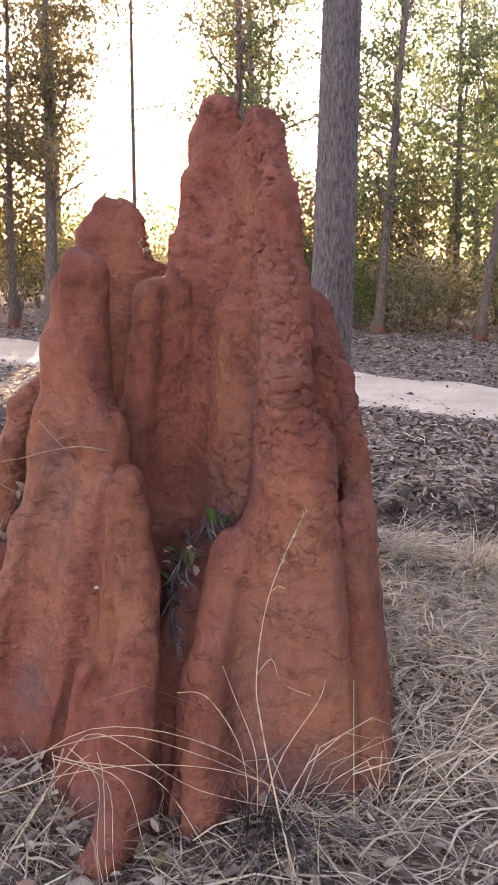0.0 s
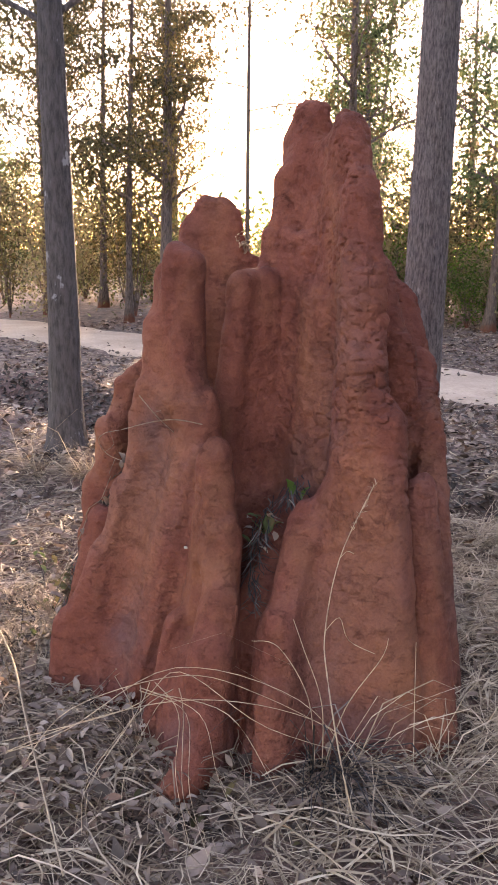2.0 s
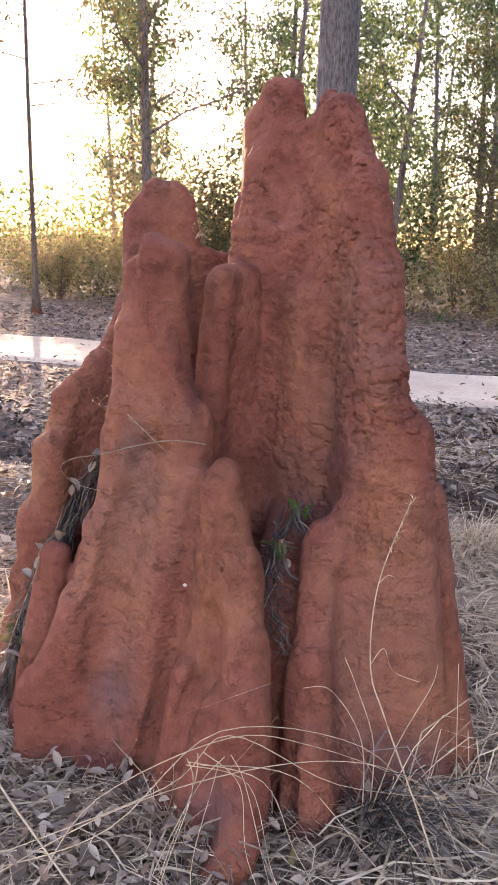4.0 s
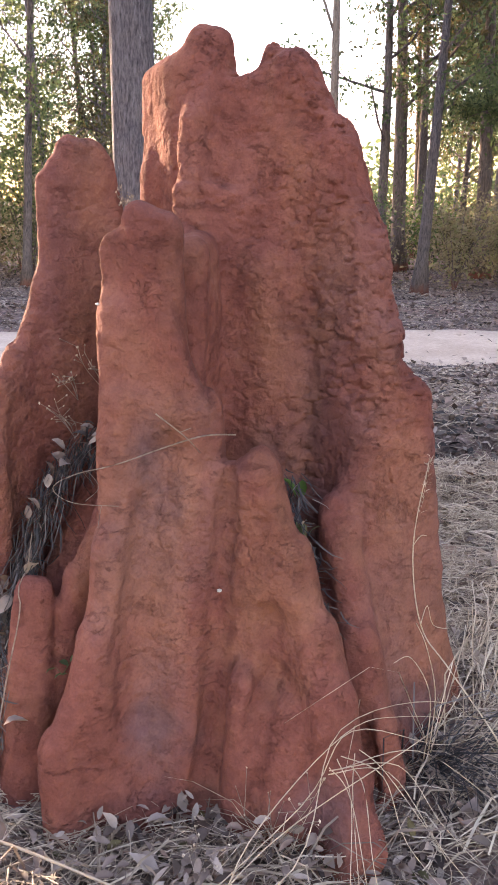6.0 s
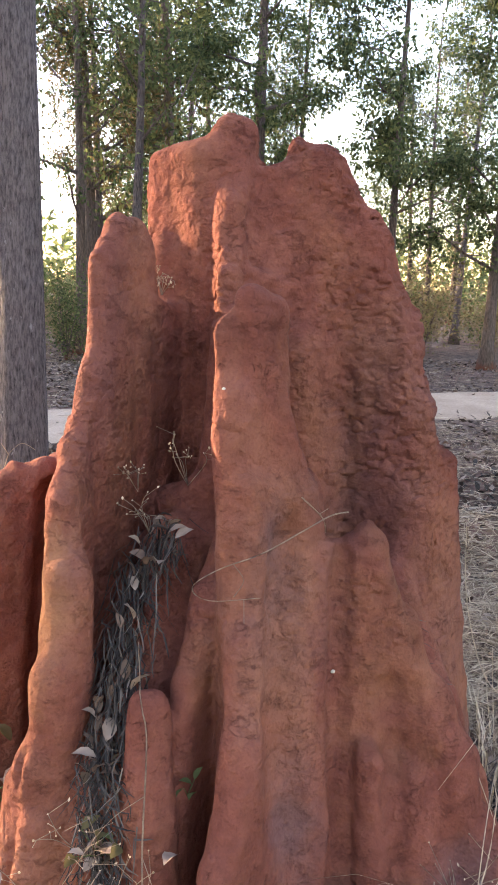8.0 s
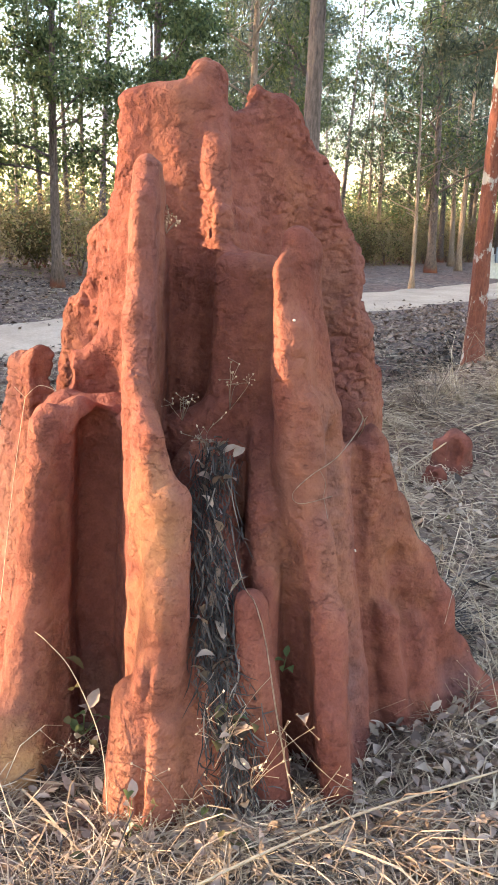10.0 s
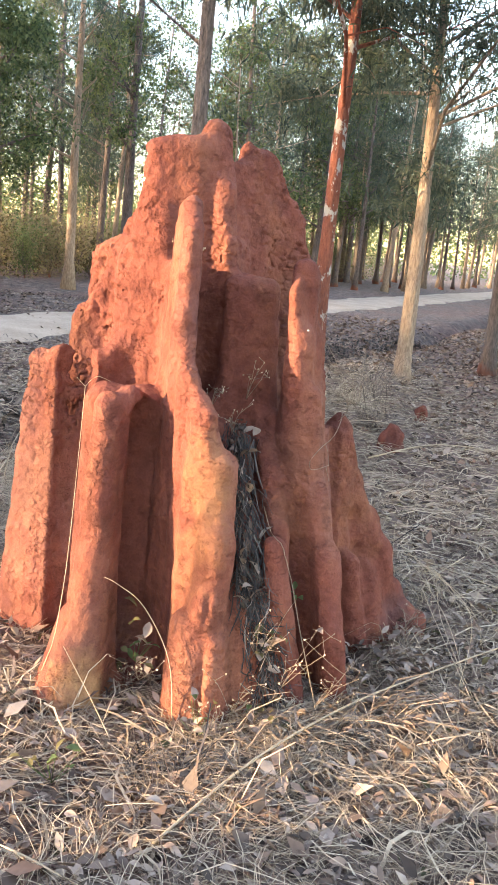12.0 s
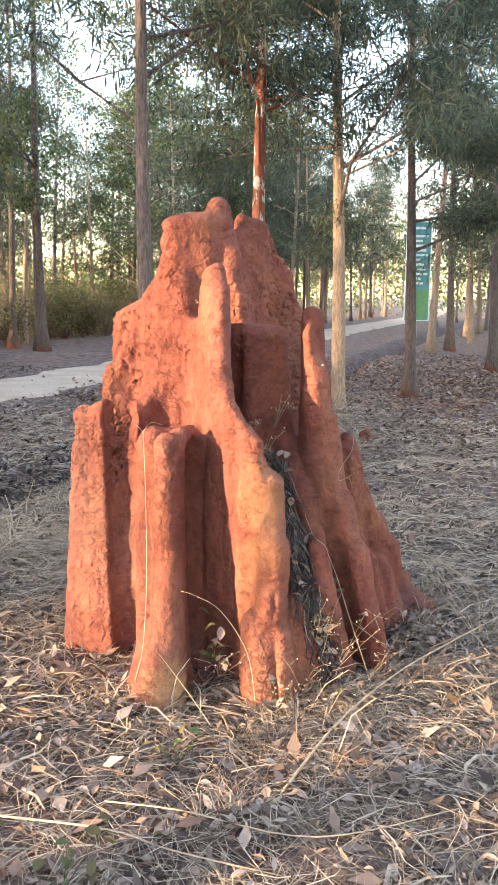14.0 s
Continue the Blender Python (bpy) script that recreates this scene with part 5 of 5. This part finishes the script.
dry_stem("forked_stalk", [(-0.60, 0.47, 0.10), (-0.54, 0.42, 0.45), (-0.44, 0.385, 0.82), (-0.34, 0.36, 1.07)], 0.0018, 0.0011, "thin straight stalk with a forked tip", None,
         [[(-0.34, 0.36, 1.07), (-0.335, 0.39, 1.10)], [(-0.34, 0.36, 1.07), (-0.33, 0.32, 1.105), (-0.33, 0.27, 1.09)]])
dry_stem("grass_stalk", [(-0.86, 0.08, 0.03), (-0.82, 0.10, 0.24), (-0.74, 0.18, 0.40), (-0.66, 0.26, 0.45), (-0.62, 0.30, 0.46)], 0.0018, 0.0009, "pale stalk arching out of the hollow")
dry_stem("grass_stalk", [(-0.93, 0.30, 0.03), (-0.85, 0.36, 0.14), (-0.74, 0.44, 0.27)], 0.002, 0.001, "short pale stalk leaning on the mound")
dry_stem("weed_stem", [(-0.92, -0.43, 0.03), (-0.83, -0.37, 0.30), (-0.74, -0.33, 0.52), (-0.68, -0.28, 0.62), (-0.64, -0.25, 0.72)], 0.0026, 0.0012, "dead weed stem leaning along the mound", None,
         [[(-0.83, -0.37, 0.30), (-0.92, -0.50, 0.20), (-0.95, -0.62, 0.15)], [(-0.79, -0.35, 0.42), (-0.84, -0.28, 0.36), (-0.90, -0.20, 0.22)]], BARK_TAN)
dry_stem("fallen_stalk", [(-1.45, 0.27, 0.06), (-1.19, -0.10, 0.09), (-0.97, -0.51, 0.10), (-0.80, -0.94, 0.10), (-0.55, -1.55, 0.07)], 0.005, 0.003, "long pale stalk lying on the litter")
dry_stem("fallen_stalk", [(-1.20, 1.12, 0.06), (-1.46, 0.85, 0.10), (-1.62, 0.70, 0.09), (-1.80, 0.42, 0.04)], 0.004, 0.002, "long pale stalk lying on the litter")
dry_stem("fallen_stalk", [(-1.25, 0.80, 0.05), (-1.45, 0.62, 0.09), (-1.72, 0.30, 0.08), (-1.75, -0.2, 0.05)], 0.003, 0.002, "pale stalk lying on the litter")
dry_stem("fallen_stalk", [(0.45, -1.9, 0.04), (0.05, -1.42, 0.08), (-0.12, -1.30, 0.06)], 0.003, 0.002, "pale stalk lying on the litter")
dry_stem("fallen_stalk", [(-0.1, -1.9, 0.04), (0.5, -1.45, 0.08), (0.95, -1.2, 0.05)], 0.003, 0.002, "pale stalk lying on the litter")
dry_stem("fallen_stalk", [(2.1, -1.5, 0.12), (2.9, -2.3, 0.25), (3.3, -3.1, 0.12)], 0.006, 0.003, "long dry stalk on the ditch bank")
dry_stem("fallen_stalk", [(2.3, -2.2, 0.10), (2.6, -3.0, 0.14), (2.5, -3.8, 0.08)], 0.006, 0.003, "long dry stalk on the ditch bank")


# ---- litter lodged in the mound ----
def slope_litter(name, seed, path, n, width, long, mat, label, down):
    """Straw lodged in a steep gully: blades that hang along a path."""
    rng = np.random.default_rng(seed)
    p = np.array([clear(q, 0.0) for q in smooth_path(path, 10)])
    t = rng.uniform(0, len(p) - 1.001, n)
    i = t.astype(int)
    c = p[i] + (p[i + 1] - p[i]) * (t - i)[:, None]
    d = p[i + 1] - p[i]
    x, y = c[:, 0] + rng.normal(0, width * 0.4, n), c[:, 1] + rng.normal(0, width, n)
    z = c[:, 2] + rng.uniform(-0.02, 0.05, n)
    yaw = np.arctan2(d[:, 1], d[:, 0]) + rng.normal(0, 0.95, n)
    v, f = blades(x, y, z, yaw, long * rng.uniform(0.4, 1.2, n) * 0.55, rng.uniform(0.0012, 0.0026, n), down * rng.uniform(0.0, 1.9, n), rng.normal(0, 0.9, n), 0.25)
    tagged(mesh_object(name, v, f, mat, smooth=False), label, "dry grass", kind="stuff")


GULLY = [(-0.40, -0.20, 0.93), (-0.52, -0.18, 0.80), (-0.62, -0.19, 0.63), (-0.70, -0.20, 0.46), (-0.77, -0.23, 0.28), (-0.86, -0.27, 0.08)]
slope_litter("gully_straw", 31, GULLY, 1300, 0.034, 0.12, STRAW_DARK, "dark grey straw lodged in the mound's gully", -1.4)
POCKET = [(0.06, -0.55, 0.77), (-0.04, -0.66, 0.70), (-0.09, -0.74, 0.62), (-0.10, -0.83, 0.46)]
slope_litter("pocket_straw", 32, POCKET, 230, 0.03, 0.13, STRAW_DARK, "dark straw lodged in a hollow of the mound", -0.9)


def leaf(name, x, y, z, size, yaw, pitch, roll, mat, label):
    x, y, z = clear((x, y, z), 0.01)
    v = (turns(np.array([yaw]), np.array([pitch]), np.array([roll]))[0] @ (np.array(LEAF7[0]) * (1.25, 1, 1.6) * size).T).T + (x, y, z)
    tagged(mesh_object(name, v, LEAF7[1], mat), label, "leaf", "leaves lodged in the mound")


leaf("green_leaf", 0.03, -0.60, 0.75, 0.075, 0.4, 0.9, 0.3, LEAF_BRIGHT, "fresh green leaf growing in the hollow")
leaf("green_leaf", 0.06, -0.60, 0.74, 0.065, -0.8, 0.8, -0.4, LEAF_BRIGHT, "fresh green leaf growing in the hollow")
leaf("green_leaf", -0.05, -0.71, 0.66, 0.075, 0.2, 1.0, 0.2, LEAF_GREEN, "dark green leaf growing in the hollow")
leaf("green_leaf", -0.10, -0.74, 0.63, 0.065, 1.4, 0.6, 0.3, LEAF_GREEN, "dark green leaf growing in the hollow")
for i, (x, y, z, s) in enumerate([(-0.03, -0.72, 0.64, 0.045), (-0.05, -0.73, 0.60, 0.04), (-0.66, -0.24, 0.60, 0.07), (-0.74, -0.22, 0.50, 0.07), (-0.75, -0.20, 0.46, 0.06), (-0.50, -0.22, 0.88, 0.06),
                                  (-0.45, -0.25, 0.93, 0.055), (-0.55, -0.19, 0.81, 0.05), (-0.47, -0.16, 0.90, 0.05), (-0.82, -0.25, 0.26, 0.07), (-0.84, -0.22, 0.22, 0.07), (-0.85, -0.30, 0.18, 0.06), (-0.79, -0.44, 0.30, 0.07)]):
    leaf("dry_leaf", x, y, z, s, i * 1.7, 0.5 + 0.3 * math.sin(i), 0.5 * math.cos(2 * i), LEAF_DRY, "pale dry leaf lodged in the mound")
rng = random.Random(8)
gp = smooth_path(GULLY, 10)
for i in range(46):
    x, y, z = gp[int(len(gp) * 0.999 * rng.random() ** (2.6 if i % 2 else 0.7))]
    leaf("dry_leaf", x + rng.uniform(-.03, .01), y + rng.uniform(-.035, .035), z + rng.uniform(0.0, .05), rng.uniform(0.03, 0.06), rng.uniform(0, 6.28), rng.uniform(0.2, 1.3), rng.uniform(-.6, .6),
         rng.choice((LEAF_DRY, LEAF_DARK, LEAF_BROWN, LEAF_BROWN)), "curled dry leaf lodged in the mound's gully")
for i, (x, y, z) in enumerate([(-0.60, 0.17, 0.33), (-0.63, 0.20, 0.28), (-0.66, 0.15, 0.24), (-0.64, 0.13, 0.20), (-0.70, 0.18, 0.17), (-0.70, 0.14, 0.12)]):
    leaf("dry_leaf", x, y, z, 0.065, i * 2.1, 0.7, 0.4 * math.sin(i), LEAF_OLIVE if i < 2 else LEAF_DRY, "leaf fallen into the hollow between two fins")


def dry_weed(seed, x, y, z, tall, lean, label):
    """A thin dead weed: forking twigs that end in small pale seeds."""
    rng = random.Random(seed)
    root = new("dry_weed")
    base = Vector((x, y, z))
    ends = []
    for i in range(5):
        a = lean + rng.uniform(-0.9, 0.9)
        d = Vector((math.cos(a) * rng.uniform(0.3, 0.9), math.sin(a) * rng.uniform(0.3, 0.9), rng.uniform(0.5, 1.1))) * tall * rng.uniform(0.5, 1.0)
        mid = base + d * 0.55 + Vector((rng.uniform(-.02, .02), rng.uniform(-.02, .02), rng.uniform(0, .03)))
        p = [clear(q, 0.008) for q in smooth_path([base, mid, base + d], 5)]
        v, f = tube(p, [0.0010] * len(p), 4)
        mesh_object("twig", v, f, BARK_TAN, root)
        ends.append(p[-1])
        for k in range(3):
            b = Vector(p[rng.randrange(4, len(p))])
            e = clear(b + Vector((rng.uniform(-1, 1), rng.uniform(-1, 1), rng.uniform(-.2, .8))) * tall * 0.22, 0.008)
            v, f = tube([b, e], [0.0009, 0.0007], 4)
            mesh_object("twig", v, f, BARK_TAN, root)
            ends.append(e)
    pts = np.array([tuple(e) for e in ends])
    n = len(pts)
    octa = ([(1, 0, 0), (-1, 0, 0), (0, 1, 0), (0, -1, 0), (0, 0, 1.4), (0, 0, -1.4)], [(0, 2, 4), (2, 1, 4), (1, 3, 4), (3, 0, 4), (2, 0, 5), (1, 2, 5), (3, 1, 5), (0, 3, 5)])
    nr = np.random.default_rng(seed)
    v, f = scattered(*octa, pts, turns(nr.uniform(0, 6, n), nr.uniform(-1, 1, n), nr.uniform(-1, 1, n)), 0.0027 * nr.uniform(0.6, 1.5, n))
    tagged(mesh_object("seed_spray", v, f, STRAW, root, smooth=False), "tiny pale seed heads", kind="stuff")
    tagged(root, label, "weed", "dry weeds")


for i, (x, y, z, tall, lean) in enumerate([(-0.44, -0.17, 0.93, 0.14, 3.1), (-0.36, -0.24, 1.05, 0.15, 3.6), (-0.38, -0.10, 1.02, 0.13, 2.9), (-0.80, -0.22, 0.22, 0.22, 3.3), (-0.86, -0.30, 0.12, 0.26, 3.5),
                                           (-0.90, -0.42, 0.06, 0.26, 3.8), (-0.88, -0.12, 0.05, 0.22, 3.0), (-0.70, 0.17, 0.10, 0.22, 3.0), (-0.45, -0.98, 0.04, 0.34, 4.2), (-0.62, -0.86, 0.03, 0.22, 4.0), (-0.95, -0.02, 0.04, 0.2, 3.2), (-0.150, -0.030, 1.545, 0.085, 2.2), (-0.145, -0.040, 1.545, 0.075, 5.0)]):
    dry_weed(200 + i, x, y, z, tall, lean, "thin dead weed with tiny seed heads on the mound" if z > 0.15 else "thin dead weed with tiny seed heads at the mound's foot")


def leafy_weed(seed, x, y, z, n, spread_r, mats, label):
    """A small clump of weed leaves round short stalks."""
    rng = random.Random(seed)
    root = new("leafy_weed")
    for i in range(n):
        a = rng.uniform(0, 6.28)
        e = clear((x + math.cos(a) * spread_r * rng.random(), y + math.sin(a) * spread_r * rng.random(), z + rng.uniform(0.01, spread_r * 1.2)), 0.012)
        v, f = tube([(x, y, z), e], [0.0014, 0.001], 4)
        mesh_object("stalk", v, f, LEAF_GREEN, root)
        s = rng.uniform(0.03, 0.055)
        lv = (turns(np.array([rng.uniform(0, 6.28)]), np.array([rng.uniform(-0.3, 0.9)]), np.array([rng.uniform(-.6, .6)]))[0] @ (np.array(LEAF7[0]) * (1.3, 1, 1.6) * s).T).T + e
        mesh_object("leaf", lv, LEAF7[1], rng.choice(mats), root)
    tagged(root, label, "weed", "leafy weeds")


for i, (x, y, z, n, r, mats) in enumerate([(-0.80, -0.24, 0.24, 12, 0.07, (LEAF_OLIVE, LEAF_DRY, LEAF_GREEN)), (-0.64, 0.17, 0.14, 10, 0.06, (LEAF_GREEN, LEAF_OLIVE, LEAF_DRY)), (-0.66, -0.40, 0.36, 4, 0.03, (LEAF_GREEN,)),
                                           (-0.95, 0.02, 0.02, 9, 0.09, (LEAF_DRY, LEAF_GREEN, LEAF_OLIVE)), (-0.93, -0.22, 0.03, 8, 0.08, (LEAF_GREEN, LEAF_OLIVE)), (-1.1, 0.5, 0.02, 8, 0.1, (LEAF_GREEN, LEAF_OLIVE)),
                                           (-1.55, 1.0, 0.02, 9, 0.12, (LEAF_GREEN, LEAF_OLIVE)), (2.1, -1.1, 0.05, 14, 0.14, (LEAF_BRIGHT, LEAF_GREEN)), (-0.06, -0.71, 0.66, 8, 0.05, (LEAF_GREEN, LEAF_OLIVE, LEAF_DRY))]):
    leafy_weed(300 + i, x, y, z, n, r, mats, "small green weed in a hollow of the mound" if abs(x) < 0.9 else "small green weed in the litter")
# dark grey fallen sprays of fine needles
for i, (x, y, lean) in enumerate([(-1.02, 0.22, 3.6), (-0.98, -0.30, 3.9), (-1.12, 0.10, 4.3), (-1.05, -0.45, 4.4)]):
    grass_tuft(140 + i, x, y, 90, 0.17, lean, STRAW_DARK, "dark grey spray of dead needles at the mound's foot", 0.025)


def pebble(x, y, z, r):
    bm = bmesh.new()
    bmesh.ops.create_icosphere(bm, subdivisions=1, radius=r)
    for v in bm.verts:
        v.co = Vector((v.co.x * 1.2, v.co.y, v.co.z * 0.8)) + Vector((x, y, z))
    me = bpy.data.meshes.new("pale_fleck")
    bm.to_mesh(me)
    bm.free()
    me.materials.append(PALE)
    tagged(new("pale_fleck", me), "small pale grit stuck to the mound", "grit", "flecks on the mound")


PALE = plain_material("pale_grit", (0.45, 0.40, 0.34), 0.8)
for x, y, z, r in [(0.01, 0.0, 1.95, 0.008), (-0.323, -0.655, 0.588, 0.007), (-0.50, -0.40, 1.337, 0.005)]:
    pebble(x, y, z, r)


# ---- broken mounds on the bank ----
def broken_mound(x, y, w, h, hole, seed, label):
    """A low lump of termite earth with an open chamber in its side."""
    m = 34
    g = np.linspace(-1.25, 1.25, m)
    X, Y, Z = np.meshgrid(g, g, g, indexing="ij")
    n = lattice_noise(X.shape, (X + 5, Y + 5, Z + 5), 0.45, seed)
    d = np.sqrt(X ** 2 + Y ** 2 + (np.maximum(Z + 0.2, 0) * 0.9) ** 2) - 0.78 + 0.22 * n
    hx, hy, hz = hole
    d = np.maximum(d, 0.30 - np.sqrt((X - hx) ** 2 + (Y - hy) ** 2 + ((Z - hz) * 0.8) ** 2))
    v, q = surface_net(d.astype(np.float32), np.array([-1.25] * 3), 2.5 / (m - 1))
    z = float(height(np.float64(x), np.float64(y)))
    v = v * (w / 2, w / 2, h / 1.2) + (x, y, z + h * 0.16)
    tagged(mesh_object("broken_mound", v, q, EARTH), label, "termite mound", "broken mounds")


broken_mound(2.55, -1.93, 0.36, 0.38, (-0.62, 0.15, 0.25), 3, "small broken red earth mound with an open hole")
broken_mound(2.22, -1.72, 0.20, 0.14, (-0.6, 0.3, 0.2), 4, "lump of broken red earth on the bank")
broken_mound(2.95, -2.75, 0.28, 0.30, (-0.55, 0.35, 0.3), 5, "small broken red earth mound in the dry grass")
broken_mound(4.2, -3.75, 0.18, 0.18, (-0.6, 0.2, 0.2), 6, "small broken red earth mound in the dry grass")


# ---- sign and box ----
def box_bm(bm, x0, x1, y0, y1, z0, z1, bevel=0.0):
    r = bmesh.ops.create_cube(bm, size=1)
    for v in r["verts"]:
        v.co = Vector((x0 + (v.co.x + .5) * (x1 - x0), y0 + (v.co.y + .5) * (y1 - y0), z0 + (v.co.z + .5) * (z1 - z0)))
    if bevel:
        e = {e for v in r["verts"] for e in v.link_edges}
        bmesh.ops.bevel(bm, geom=list(e), offset=bevel, segments=2, affect="EDGES")


def part(name, make, mat, parent, label=""):
    bm = bmesh.new()
    make(bm)
    me = bpy.data.meshes.new(name)
    bm.to_mesh(me)
    bm.free()
    me.materials.append(mat)
    ob = new(name, me)
    ob.parent = parent
    if label:
        tagged(ob, label)
    return ob


TEAL = plain_material("teal_print", (0.07, 0.24, 0.25), 0.5)
GREEN_PRINT = plain_material("green_print", (0.08, 0.24, 0.10), 0.5)
PALE_PRINT = plain_material("pale_print", (0.55, 0.66, 0.64), 0.5)
STEEL = plain_material("grey_steel", (0.30, 0.32, 0.33), 0.5, 0.6)
CONCRETE = plain_material("pale_concrete", (0.62, 0.60, 0.54), 0.85)
BLUE_GREY = plain_material("blue_grey_sheet", (0.22, 0.28, 0.34), 0.5)


def notice_sign(x, y, yaw, scale):
    root = new("notice_sign")
    w, z0, z1 = 0.24, 1.12, 3.10
    part("pole", lambda bm: box_bm(bm, -0.03, 0.03, 0.02, 0.08, -0.2, 2.6, 0.008), STEEL, root, "grey steel post")
    panel = part("panel", lambda bm: box_bm(bm, -w, w, -0.02, 0.02, z0, z1, 0.006), TEAL, root, "tall teal notice board")
    part("border", lambda bm: [box_bm(bm, -w - 0.02, -w, -0.03, 0.02, z0, z1), box_bm(bm, w, w + 0.02, -0.03, 0.02, z0, z1), box_bm(bm, -w - 0.02, w + 0.02, -0.03, 0.02, z1, z1 + 0.02), box_bm(bm, -w - 0.02, w + 0.02, -0.03, 0.02, z0 - 0.02, z0)], PALE_PRINT, panel, "pale border")
    part("picture", lambda bm: box_bm(bm, -w + 0.03, w - 0.03, -0.026, -0.02, z0 + 0.03, z0 + 0.62), GREEN_PRINT, panel, "green landscape picture")
    part("title_bar", lambda bm: box_bm(bm, -0.13, 0.13, -0.026, -0.02, z1 - 0.14, z1 - 0.09), PALE_PRINT, panel)
    for k in range(11):
        a, b = -w + 0.04, w - 0.05 - 0.16 * ((k * 7) % 4) / 4
        part("text_bar", lambda bm: box_bm(bm, a, b, -0.026, -0.02, z1 - 0.30 - k * 0.095, z1 - 0.255 - k * 0.095), PALE_PRINT, panel)
    root.matrix_basis = pose(x, y, float(height(np.float64(x), np.float64(y))), 0, 0, yaw) @ Matrix.Scale(scale, 4)
    tagged(root, "tall teal notice board with pale lettering on a steel post", "sign")


notice_sign(10.75, -9.25, -118.0, 1.0)


def roadside_box(x, y, yaw):
    root = new("roadside_box")
    part("body", lambda bm: box_bm(bm, -0.28, 0.28, -0.25, 0.25, -0.1, 0.72, 0.02), CONCRETE, root, "pale concrete block")
    part("panel", lambda bm: box_bm(bm, 0.02, 0.66, -0.34, -0.28, 0.48, 0.94, 0.01), BLUE_GREY, root, "blue-grey sheet")
    part("shelf", lambda bm: box_bm(bm, 0.28, 0.90, -0.2, 0.2, 0.18, 0.40, 0.015), CONCRETE, root, "pale low slab")
    part("cap", lambda bm: box_bm(bm, -0.16, 0.06, -0.18, 0.18, 0.72, 0.92, 0.02), CONCRETE, root, "pale cap block")
    root.matrix_basis = pose(x, y, float(height(np.float64(x), np.float64(y))) - 0.02, 0, 0, yaw)
    tagged(root, "pale concrete utility box with a blue-grey panel", "utility box")


roadside_box(22.6, -9.3, -72.0)
